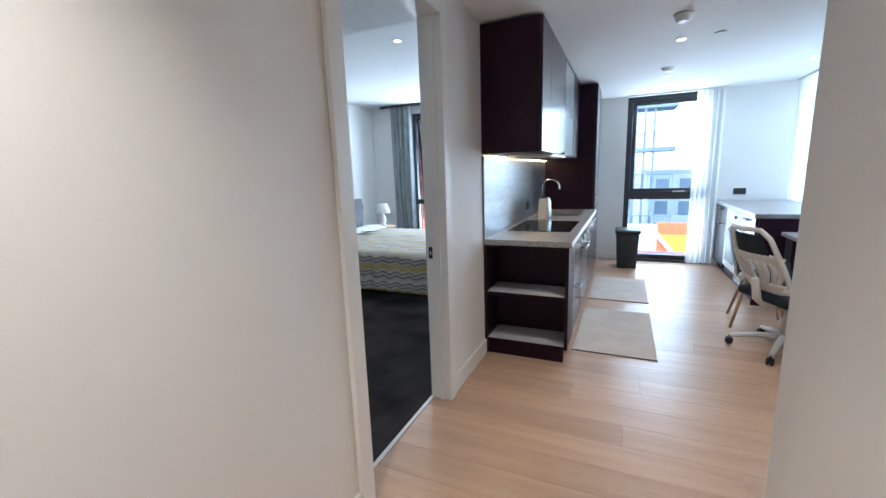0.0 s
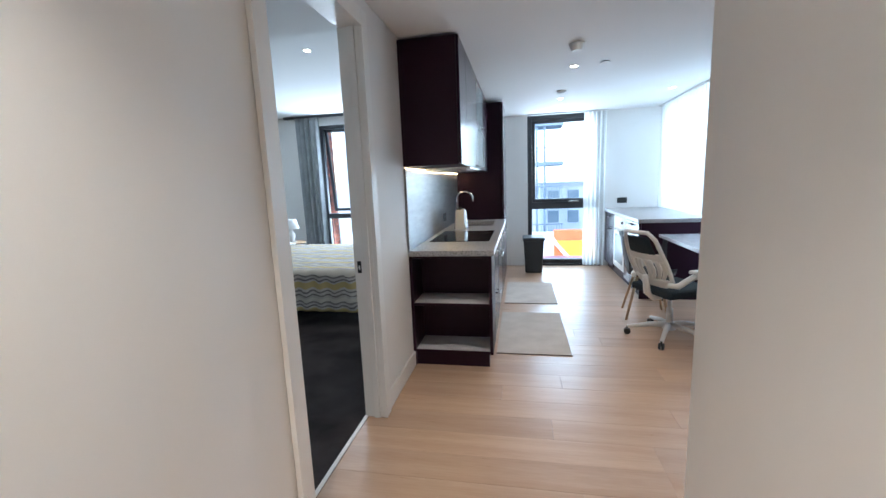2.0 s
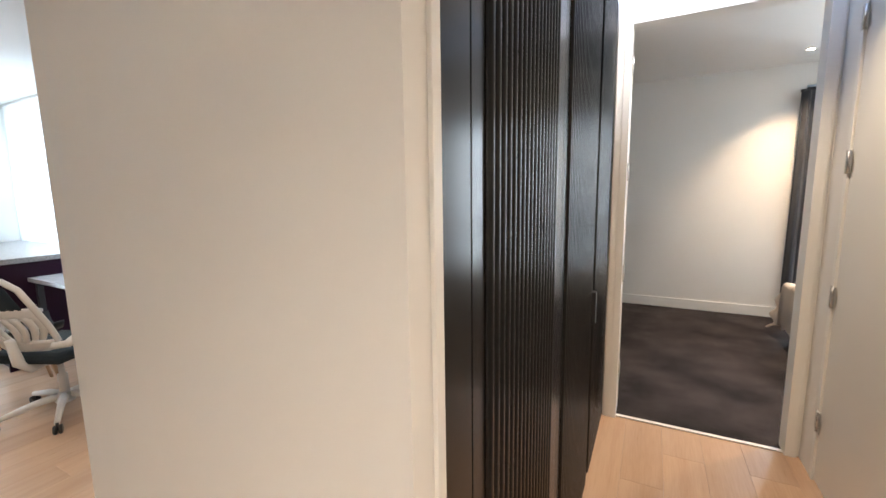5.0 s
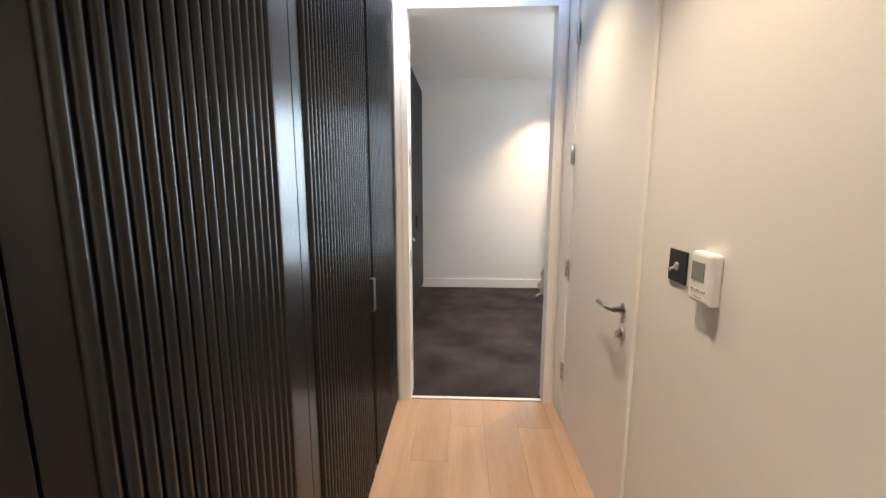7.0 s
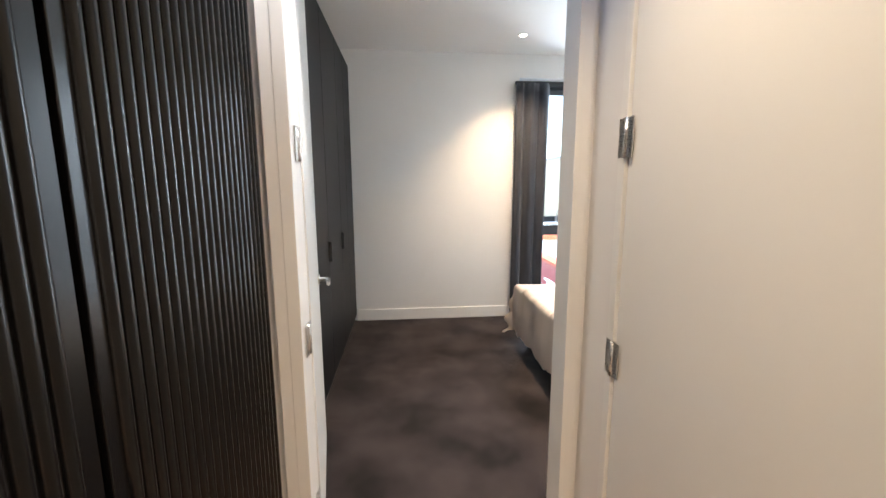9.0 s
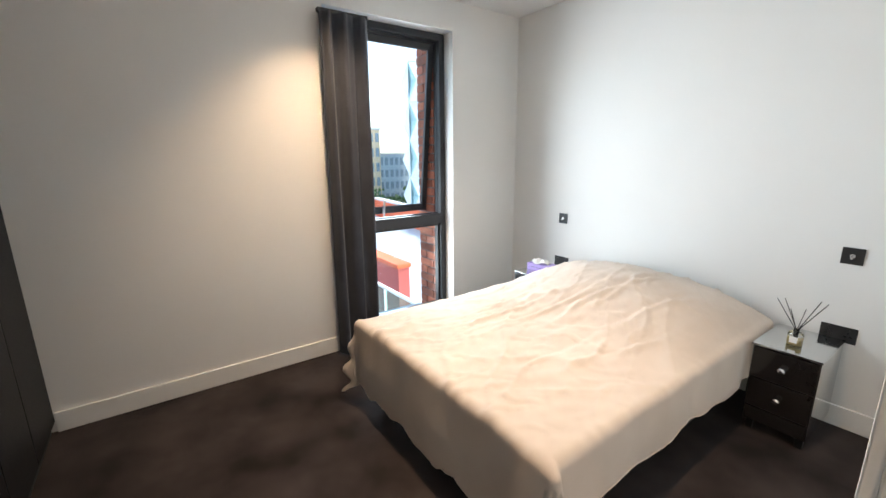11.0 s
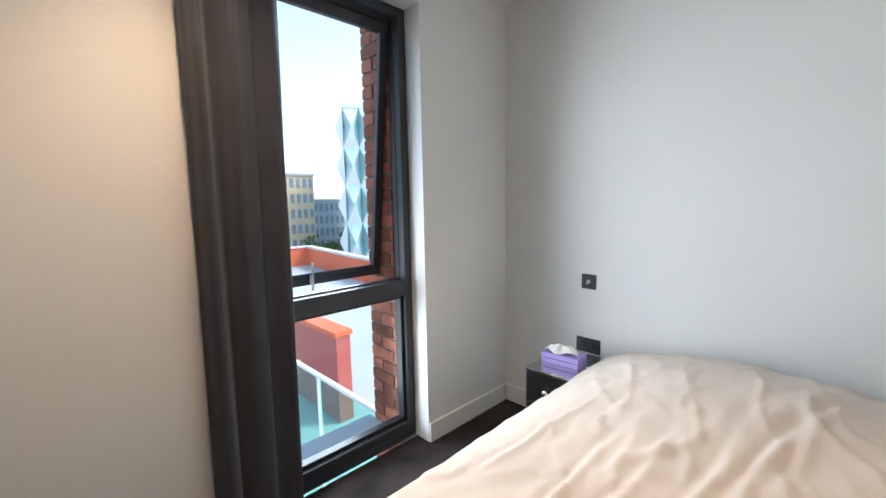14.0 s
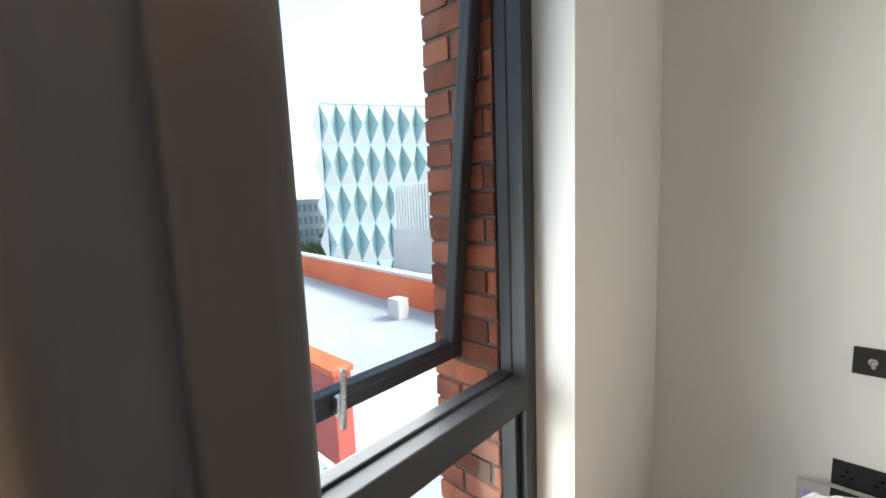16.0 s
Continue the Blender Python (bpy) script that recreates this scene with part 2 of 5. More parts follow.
def lathe(bm, profile, sides=24, m=None):
    """Turned shape about z from (radius, height) pairs."""
    rings = []
    for r, z in profile:
        ring = [bm.verts.new(Vector((r * math.cos(a), r * math.sin(a), z))) for a in (2 * math.pi * j / sides for j in range(sides))]
        rings.append(ring)
    for r0, r1 in zip(rings, rings[1:]):
        for j in range(sides):
            bm.faces.new((r0[j], r0[(j + 1) % sides], r1[(j + 1) % sides], r1[j])).smooth = True
    bm.faces.new(reversed(rings[0]))
    bm.faces.new(rings[-1])
    if m is not None:
        for ring in rings:
            for v in ring:
                v.co = m @ v.co
    return bm


def mesh_of(name, bm, mat):
    bmesh.ops.recalc_face_normals(bm, faces=bm.faces)
    data = bpy.data.meshes.new(name)
    bm.to_mesh(data)
    bm.free()
    data.materials.append(mat)
    return data


def part(name, bm, mat, parent, label=""):
    ob = new(name, mesh_of(name, bm, mat))
    ob.parent = parent
    return tagged(ob, label)


def piece(name, data, parent, m):
    ob = new(name, data)
    ob.parent = parent
    ob.matrix_basis = m
    return ob


def single(name, bm, mat, label, category, kind="", group="", m=None):
    ob = new(name, mesh_of(name, bm, mat))
    if m is not None:
        ob.matrix_basis = m
    return tagged(ob, label, category, group, kind)


def thing(name, label, category, m=None, group="", kind=""):
    ob = new(name)
    ob.empty_display_size = 0.1
    if m is not None:
        ob.matrix_basis = m
    return tagged(ob, label, category, group, kind)


def bx(x0, x1, y0, y1, z0, z1, bevel=0.0):
    return box(bmesh.new(), x0, x1, y0, y1, z0, z1, bevel)


def wall(name, axis, p0, p1, a0, a1, z0, z1, openings=(), label="", mat=None):
    """Wall whose thickness runs from p0 to p1 along axis, from a0 to a1 along the other, with openings (a, b, low, high)."""
    bm = bmesh.new()

    def slab(u0, u1, w0, w1):
        if u1 - u0 > 1e-4 and w1 - w0 > 1e-4:
            box(bm, *((p0, p1, u0, u1) if axis == "x" else (u0, u1, p0, p1)), w0, w1)
    at = a0
    for o0, o1, low, high in sorted(openings):
        slab(at, o0, z0, z1)
        slab(o0, o1, z0, low)
        slab(o0, o1, high, z1)
        at = o1
    slab(at, a1, z0, z1)
    return single(name, bm, mat or PAINT, label or "smooth white painted plaster wall", "wall", "structure")


# ---- the flat: plan ----
CEIL_H, CEIL_B = 2.41, 2.64      # hall and kitchen; bedrooms
HALL_S, HALL_N = -0.723, 0.24     # hall walls
END = 3.58                       # wall with the bedroom door
FAC = 6.50                       # kitchen facade
X2, Y2, XW = 6.46, -3.10, 3.70   # bedroom 2: window wall, headboard wall, inner wall
BX = 3.42

wall("wall_west", "x", -0.115, 0.0, -0.83, FAC, 0, 2.72, [(1.006, 1.93, 0, 2.265)])
wall("wall_south", "y", -0.83, HALL_S, 0.0, END, 0, 2.72, [(2.50, 3.42, 0, 2.30)])
wall("wall_hall_end", "x", END, 3.66, -0.83, 0.98, 0, 2.72, [(-0.70, 0.20, 0, 2.30)])
wall("wall_closet_side", "x", 1.347, 1.395, HALL_N, 1.02, 0, 2.72)
wall("wall_closet_back", "y", 0.98, 1.02, 1.395, 3.20, 0, 2.72)
wall("wall_living_east", "x", 2.96, 3.20, 1.02, FAC, 0, 2.72, [(4.0, 6.40, 0.10, 2.39)])
wall("wall_facade_kitchen", "y", FAC, FAC + 0.30, -0.115, 3.20, 0, 2.72, [(0.945, 2.10, 0.03, 2.40)])
wall("wall_bedroom_facade", "y", FAC, FAC + 0.30, -3.60, -0.115, 0, 2.72, [(-2.62, -1.45, 0.03, 2.48)])
wall("wall_bedroom_west", "x", -3.60, -3.45, -0.2, FAC, 0, 2.72)
wall("wall_bedroom_south", "y", -0.35, -0.2, -3.60, -0.115, 0, 2.72)
wall("wall_window_bedroom", "x", X2, X2 + 0.20, Y2 - 0.15, 1.10, 0, 2.72, [(-2.36, -1.30, 0.0, 2.42)])
wall("wall_headboard", "y", Y2 - 0.15, Y2, BX - 0.12, X2, 0, 2.72)
wall("wall_bedroom_inner", "x", BX - 0.12, BX, Y2, -0.83, 0, 2.72)
wall("wall_wardrobe_back", "y", 1.00, 1.10, 3.66, X2, 0, 2.72)

single("ceiling", bx(0.0, 3.2, -0.83, FAC, CEIL_H, CEIL_H + 0.06), CEIL, "flat white painted plasterboard ceiling", "ceiling", "structure")
single("ceiling_bedroom_two", bx(BX, X2, Y2, 1.0, CEIL_B, CEIL_B + 0.06), CEIL, "flat white painted bedroom ceiling", "ceiling", "structure")
single("ceiling_bedroom_one", bx(-3.45, -0.115, -0.2, FAC, CEIL_B, CEIL_B + 0.06), CEIL, "flat white painted bedroom ceiling", "ceiling", "structure")
single("ceiling_bulkhead", bx(-3.45, -0.115, -0.2, 2.36, 2.40, CEIL_B), CEIL, "lowered white ceiling section beside the door", "ceiling", "structure")
single("carpet_bedroom_two", bx(3.60, X2 + 0.1, Y2, 1.0, -0.03, 0.0), CARPET, "dark brown-black cut pile carpet", "carpet", "structure")
single("carpet_bedroom_alcove", bx(BX, 3.60, Y2, -0.83, -0.03, 0.0), CARPET, "dark brown-black cut pile carpet", "carpet", "structure")
single("carpet_bedroom_one", bx(-3.45, -0.10, -0.2, FAC, -0.03, 0.0), CARPET, "dark brown-black cut pile carpet", "carpet", "structure")
# ---- skirting, doors and window frames ----
def skirting(x0, x1, y0, y1):
    bm = bx(x0, x1, y0, y1, 0.0, 0.115, 0.003)
    single("baseboard", bm, GLOSS_WHITE, "square white painted skirting board", "baseboard", "structure")


for s in ((0.0, 0.016, -0.71, 0.954), (0.0, 0.016, 1.980, 2.66), (0.016, 2.495, HALL_S, HALL_S + 0.016), (0.66, 0.94, FAC - 0.016, FAC),
          (X2 - 0.016, X2, -1.30, 0.352), (X2 - 0.016, X2, Y2 + 0.016, -2.362), (BX + 0.016, X2 - 0.016, Y2, Y2 + 0.016), (BX, BX + 0.016, Y2, -0.85),
          (X2, X2 + 0.11, -2.376, -2.3605), (1.331, 1.347, 0.25, 1.02), (-3.45, -3.434, 0.0, FAC), (-3.43, -0.13, FAC - 0.016, FAC)):
    skirting(*s)


def lever(parent, m, side):
    """Round rose and mitred lever; side is the way the lever points along local x."""
    h = part("handle", lathe(bmesh.new(), [(0.026, 0), (0.026, 0.006), (0.024, 0.008), (0.011, 0.009), (0.010, 0.045)], 20, m), STEEL, parent, "brushed steel lever handle")
    bm = bmesh.new()
    pts = [m @ Vector((0, 0, 0.040)), m @ Vector((side * 0.012, 0, 0.048)), m @ Vector((side * 0.065, 0, 0.050)), m @ Vector((side * 0.125, 0.004, 0.050))]
    tube(bm, pts, [0.0095, 0.0095, 0.009, 0.009], 12)
    part("lever", bm, STEEL, h)
    return h


def hinge(parent, m):
    bm = bmesh.new()
    tube(bm, [m @ Vector((0, 0, -0.05)), m @ Vector((0, 0, 0.05))], 0.0075, 10)
    for z in (-0.017, 0.017):
        tube(bm, [m @ Vector((0, 0, z - 0.001)), m @ Vector((0, 0, z + 0.001))], 0.0083, 10)
    box(bm, -0.032, 0.032, -0.0015, 0.0015, -0.05, 0.05, 0.0, m)
    part("hinge", bm, STEEL, parent, "brushed steel butt hinge")


# door to the first bedroom: lining and architraves, leaf folded out of sight
d1 = thing("door_1", "white painted door lining standing open to a bedroom", "door frame", kind="structure")
for n, b in (("lining", (-0.117, 0.002, 1.006, 1.036, 0, 2.265)), ("lining", (-0.117, 0.002, 1.90, 1.93, 0, 2.265)), ("lining", (-0.117, 0.002, 1.036, 1.90, 2.235, 2.265)),
             ("architrave", (0.002, 0.024, 0.956, 1.038, 0, 2.32)), ("architrave", (0.002, 0.024, 1.898, 1.978, 0, 2.32)), ("architrave", (0.002, 0.024, 1.038, 1.898, 2.233, 2.32)),
             ("door_stop", (-0.055, -0.020, 1.888, 1.90, 0, 2.235))):
    part(n, bx(*b, 0.002), GLOSS_WHITE, d1)
part("threshold_strip", bx(-0.122, -0.100, 1.036, 1.90, 0.0, 0.006, 0.002), GLOSS_WHITE, d1, "pale carpet edging strip")
part("strike_plate", bx(-0.098, -0.074, 1.8965, 1.8985, 0.905, 0.975, 0.0005), BLACK, d1, "black latch keep")
part("strike_hole", bx(-0.091, -0.081, 1.8955, 1.8968, 0.925, 0.95), STEEL, d1)

# door at the end of the hall, standing open into the second bedroom
d2 = thing("door_2", "cream-white flush door standing open at the hall end", "door", kind="structure")
TOP2 = 2.285
for n, b in (("lining", (3.56, 3.665, 0.162, 0.20, 0, TOP2 + 0.03)), ("lining", (3.56, 3.665, -0.70, -0.658, 0, TOP2 + 0.03)), ("lining", (3.56, 3.665, -0.658, 0.162, TOP2, TOP2 + 0.03)),
             ("architrave", (3.562, 3.578, 0.17, 0.236, 0, 2.35)), ("architrave", (3.562, 3.578, -0.708, -0.666, 0, 2.35)), ("architrave", (3.562, 3.578, -0.666, 0.17, TOP2 + 0.006, 2.35)),
             ("architrave", (3.662, 3.676, -0.72, -0.66, 0, 2.35)), ("architrave", (3.662, 3.676, -0.66, 0.162, TOP2 + 0.006, 2.35))):
    part(n, bx(*b, 0.002), GLOSS_WHITE, d2)
part("threshold_strip", bx(3.585, 3.61, -0.658, 0.162, 0.0, 0.007, 0.002), GLOSS_WHITE, d2, "pale carpet edging strip")
LM = pose(3.672, 0.158, 0, 0, 0, 10)
leaf2 = part("door_leaf", box(bmesh.new(), 0.005, 0.818, 0.0, 0.044, 0.012, TOP2 - 0.004, 0.002, LM), GLOSS_WHITE, d2, "cream-white flush door leaf")
lever(leaf2, LM @ pose(0.738, 0.0, 0.915, 90), -1)
for z in (0.30, 0.90, 1.50, 2.09):
    hinge(d2, pose(3.628, 0.1585, z))

# cupboard door in the hall's side wall, shut
d3 = thing("door_3", "cream-white flush door with steel lever, shut", "door", pose(0, -0.013, 0), kind="structure")
part("door_leaf", bx(2.545, 3.385, -0.757, -0.716, 0.010, 2.262, 0.002), GLOSS_WHITE, d3)
for n, b in (("lining", (2.500, 2.541, -0.83, -0.698, 0, 2.30)), ("lining", (3.389, 3.42, -0.83, -0.707, 0, 2.30)), ("lining", (2.541, 3.389, -0.83, -0.698, 2.266, 2.30)),
             ("door_stop", (2.541, 2.553, -0.775, -0.760, 0, 2.266))):
    part(n, bx(*b, 0.002), GLOSS_WHITE, d3)
lever(d3, pose(2.625, -0.716, 0.90, -90, 0, 0) @ pose(0, 0, 0, 0, 0, 0), 1)
tt = part("lock_rose", lathe(bmesh.new(), [(0.025, 0), (0.025, 0.006), (0.023, 0.008), (0.010, 0.009), (0.009, 0.012)], 20, pose(2.625, -0.716, 0.808, -90)), STEEL, d3, "round steel privacy lock")
part("thumb_turn", bx(2.621, 2.629, -0.703, -0.690, 0.795, 0.821, 0.002), STEEL, tt)
for z in (0.30, 0.90, 1.50, 2.09):
    hinge(d3, pose(3.39, -0.708, z))


def pane_frame(bm, axis, p0, p1, a0, a1, z0, z1, w):
    for u0, u1, v0, v1 in ((a0, a0 + w, z0, z1), (a1 - w, a1, z0, z1), (a0 + w, a1 - w, z0, z0 + w), (a0 + w, a1 - w, z1 - w, z1)):
        box(bm, *((p0, p1, u0, u1) if axis == "x" else (u0, u1, p0, p1)), v0, v1, 0.004)
    return bm


def pane(name, parent, axis, p, a0, a1, z0, z1, m=None):
    bm = box(bmesh.new(), *((p - 0.003, p + 0.003, a0, a1) if axis == "x" else (a0, a1, p - 0.003, p + 0.003)), z0, z1, 0.0, m)
    ob = part(name, bm, GLASS, parent)
    ob.visible_shadow = False
    return ob


# second bedroom window: fixed light below, top-hung sash standing open above
w2 = thing("window_1", "tall dark grey aluminium window with its top sash ajar", "window", kind="structure")
part("window_frame", pane_frame(bmesh.new(), "x", 6.575, 6.645, -2.36, -1.30, 0.0, 2.42, 0.052), FRAME, w2)
part("bottom_rail", bx(6.574, 6.646, -2.31, -1.35, 0.05, 0.105, 0.004), FRAME, w2)
part("transom", bx(6.573, 6.647, -2.31, -1.35, 0.868, 0.955, 0.004), FRAME, w2)
part("inner_bead", pane_frame(bmesh.new(), "x", 6.60, 6.652, -2.318, -1.342, 0.098, 0.874, 0.028), BLACK, w2, "black glazing gasket")
part("frame_rebate", pane_frame(bmesh.new(), "x", 6.620, 6.660, -2.322, -1.338, 0.945, 2.372, 0.018), FRAME, w2)
pane("window_pane", w2, "x", 6.625, -2.30, -1.36, 0.11, 0.87)
SM = Matrix.Translation((6.668, 0, 2.36)) @ Matrix.Rotation(radians(-6.6), 4, "Y")
sash = part("sash", bmesh.new(), FRAME, w2, "dark grey sash pushed out at the bottom")
bmh = bmesh.new()
for b in ((-0.022, 0.022, -2.315, -2.263, -1.40, 0), (-0.022, 0.022, -1.405, -1.355, -1.40, 0), (-0.022, 0.022, -2.263, -1.405, -1.40, -1.345), (-0.022, 0.022, -2.263, -1.405, -0.055, 0),
          (-0.030, -0.012, -2.272, -2.248, -1.36, -0.04), (-0.030, -0.012, -2.248, -1.42, -1.36, -1.335)):
    box(bmh, *b, 0.004, SM)
sash.data = mesh_of("sash", bmh, FRAME)
pane("sash_pane", sash, "x", 0.0, -2.263, -1.405, -1.345, -0.055, SM)
hb = bmesh.new()
box(hb, -0.052, -0.026, -1.862, -1.838, -1.39, -1.34, 0.004, SM)
box(hb, -0.060, -0.046, -1.857, -1.843, -1.42, -1.27, 0.005, SM)
part("sash_handle", hb, STEEL, w2, "pale satin metal window handle")
part("stay", bx(6.62, 6.66, -2.02, -1.98, 0.936, 0.95, 0.003), WHITE_PLASTIC, w2, "small white window catch")

# kitchen window
w1 = thing("window_2", "tall dark grey aluminium window beside the kitchen", "window", kind="structure")
part("window_frame", pane_frame(bmesh.new(), "y", FAC + 0.03, FAC + 0.11, 0.945, 2.10, 0.03, 2.40, 0.07), FRAME, w1)
part("transom", bx(1.015, 2.03, FAC + 0.028, FAC + 0.112, 0.93, 1.04, 0.004), FRAME, w1)
pane("window_pane", w1, "y", FAC + 0.07, 1.015, 2.03, 0.10, 0.93)
sash1 = part("sash", pane_frame(bmesh.new(), "y", FAC + 0.04, FAC + 0.10, 1.017, 2.028, 1.042, 2.328, 0.05), FRAME, w1)
pane("sash_pane", sash1, "y", FAC + 0.07, 1.065, 1.98, 1.09, 2.28)
part("sash_handle", bx(1.58, 1.74, FAC + 0.005, FAC + 0.022, 1.035, 1.055, 0.004), STEEL, w1, "slim silver window handle")
part("sill", bx(0.945, 2.10, FAC - 0.02, FAC + 0.03, 0.0, 0.03, 0.003), FRAME, w1, "dark grey sill")

# east living room window, behind voile
w3 = thing("window_3", "wide dark grey aluminium window behind voile", "window", kind="structure")
part("window_frame", pane_frame(bmesh.new(), "x", 3.03, 3.11, 4.0, 6.40, 0.10, 2.39, 0.06), FRAME, w3)
part("mullion", bx(3.028, 3.112, 5.16, 5.22, 0.16, 2.33, 0.004), FRAME, w3)
pane("window_pane", w3, "x", 3.07, 4.06, 5.16, 0.16, 2.33)
pane("window_pane", w3, "x", 3.07, 5.22, 6.34, 0.16, 2.33)

# first bedroom window
w4 = thing("window_4", "dark grey bedroom window with its top sash ajar", "window", kind="structure")
part("window_frame", pane_frame(bmesh.new(), "y", FAC + 0.03, FAC + 0.10, -2.62, -1.45, 0.03, 2.48, 0.06), FRAME, w4)
part("transom", bx(-2.56, -1.51, FAC + 0.028, FAC + 0.102, 0.86, 0.95, 0.004), FRAME, w4)
pane("window_pane", w4, "y", FAC + 0.06, -2.56, -1.51, 0.09, 0.86)
SN = Matrix.Translation((0, FAC + 0.11, 2.42)) @ Matrix.Rotation(radians(7), 4, "X")
sash4 = part("sash", bmesh.new(), FRAME, w4)
bmh = bmesh.new()
for b in ((-2.56, -2.51, -0.02, 0.02, -1.45, 0), (-1.56, -1.51, -0.02, 0.02, -1.45, 0), (-2.51, -1.56, -0.02, 0.02, -1.45, -1.40), (-2.51, -1.56, -0.02, 0.02, -0.05, 0)):
    box(bmh, *b, 0.004, SN)
sash4.data = mesh_of("sash", bmh, FRAME)
pane("sash_pane", sash4, "y", 0.0, -2.51, -1.56, -1.40, -0.05, SN)


def downlight(x, y, z, watts, colour=(1.0, 0.80, 0.58), spread=110, group="ceiling downlights"):
    d = thing("downlight", "small round recessed white downlight, lit", "downlight", pose(x, y, z), group)
    ring = lathe(bmesh.new(), [(0.030, -0.001), (0.031, -0.004), (0.042, -0.005), (0.045, -0.002), (0.045, 0.0)], 28)
    part("rim", ring, WHITE_PLASTIC, d)
    part("lens", lathe(bmesh.new(), [(0.028, -0.0045), (0.028, -0.0015)], 20), LAMP, d, "glowing warm lens")
    lamp = new("downlight_beam", bpy.data.lights.new("downlight_beam", "SPOT"))
    lamp.data.energy, lamp.data.color, lamp.data.spot_size, lamp.data.spot_blend, lamp.data.shadow_soft_size = watts, colour, radians(spread), 0.85, 0.03
    lamp.matrix_world = pose(x, y, z - 0.012)
    return d


LAMP = glow("warm_lamp_lens", (1.0, 0.86, 0.66), 5.0)
for x, y, w in ((1.28, 2.08, 14), (1.32, 3.80, 5), (1.34, 5.30, 4), (2.60, 5.15, 4)):
    downlight(x, y, CEIL_H, w, (1.0, 0.87, 0.72))
downlight(0.37, -0.22, CEIL_H, 19, (1.0, 0.87, 0.72))
for x, y, w in ((2.05, -0.28, 10.5), (3.00, -0.34, 9.5)):
    downlight(x, y, CEIL_H, w, (1.0, 0.79, 0.56))
for x, y, w in ((5.96, -1.18, 26), (4.25, -1.22, 25)):
    downlight(x, y, CEIL_B, w, (1.0, 0.74, 0.50), spread=100)
downlight(-1.055, 3.35, CEIL_B, 4)


def ceiling_disc(name, label, cat, x, y, z, profile, mat=None):
    d = thing(name, label, cat, pose(x, y, z))
    part("body", lathe(bmesh.new(), profile, 28), mat or WHITE_PLASTIC, d)
    return d


sd = ceiling_disc("smoke_detector", "round white smoke detector fixed to the ceiling", "smoke alarm", 1.265, 3.16, CEIL_H,
                  [(0.030, -0.052), (0.040, -0.050), (0.043, -0.036), (0.050, -0.034), (0.053, -0.014), (0.060, -0.012), (0.060, 0.0)])
part("vent_ring", lathe(bmesh.new(), [(0.046, -0.033), (0.047, -0.031), (0.047, -0.024), (0.046, -0.022)], 28), BLACK, sd, "dark vent slot")
ceiling_disc("heat_detector", "low round white detector on the ceiling", "detector", 1.31, 4.85, CEIL_H, [(0.020, -0.034), (0.034, -0.030), (0.046, -0.014), (0.055, -0.010), (0.055, 0.0)])
ceiling_disc("sprinkler_cover", "flat white sprinkler cover plate on the ceiling", "sprinkler", 1.58, 3.75, CEIL_H, [(0.036, -0.009), (0.040, -0.007), (0.040, -0.003), (0.030, -0.002), (0.030, 0.0)])


def wall_plate(name, label, cat, m, width, knob):
    """Black square wall plate; m puts its back on the wall, local z out of it."""
    s = thing(name, label, cat, m)
    part("plate", bx(-width / 2, width / 2, -0.043, 0.043, 0, 0.006, 0.002), BLACK, s)
    if knob == "toggle":
        collar = part("collar", lathe(bmesh.new(), [(0.011, 0.006), (0.011, 0.009), (0.008, 0.011)], 18), STEEL, s, "round steel collar")
        bm = bmesh.new()
        tube(bm, [(0, 0, 0.008), (0, -0.006, 0.020), (0, -0.010, 0.028)], [0.003, 0.0038, 0.005], 10)
        part("toggle", bm, STEEL, collar, "steel dolly toggle")
    else:
        for cx in ((-0.038, 0.038) if width > 0.1 else (0.0,)):
            bm = bmesh.new()
            for u, v, a, b in ((0, 0.011, 0.003, 0.006), (-0.010, -0.008, 0.006, 0.003), (0.010, -0.008, 0.006, 0.003)):
                box(bm, cx + u - a, cx + u + a, v - b, v + b, 0.0055, 0.0064)
            part("socket_holes", bm, BLACK_GLASS, s)
            part("rocker", bx(cx - 0.008, cx + 0.008, 0.022, 0.034, 0.006, 0.0085, 0.001), BLACK, s)
    return s




def on_y(x, y, z, flip=False):
    return Matrix.Translation((x, y, z)) @ Matrix.Rotation(radians(0 if flip else 180), 4, "Z") @ Matrix.Rotation(radians(90), 4, "X")


wall_plate("light_switch", "black square light switch with steel toggle in the hall", "light switch", on_y(2.280, HALL_S, 1.128), 0.086, "toggle")
wall_plate("light_switch", "black square bedside switch on the white headboard wall", "light switch", on_y(5.862, Y2, 0.918), 0.086, "toggle", )
wall_plate("light_switch", "black square bedside switch on the white headboard wall", "light switch", on_y(4.062, Y2, 0.930), 0.086, "toggle")
wall_plate("power_socket", "black double power socket above the mirrored bedside table", "power socket", on_y(4.055, Y2, 0.512), 0.146, "socket")
wall_plate("power_socket", "black double power socket above the lavender tissue box", "power socket", on_y(5.857, Y2, 0.537), 0.146, "socket")
wall_plate("power_socket", "black double power socket above the peninsula worktop", "power socket", on_y(2.385, FAC, 1.036, True), 0.146, "socket")
wall_plate("power_socket", "black power socket low on the white bedroom wall", "power socket", Matrix.Translation((BX, -1.86, 0.40)) @ Matrix.Rotation(radians(90), 4, "Z") @ Matrix.Rotation(radians(90), 4, "X"), 0.086, "socket")

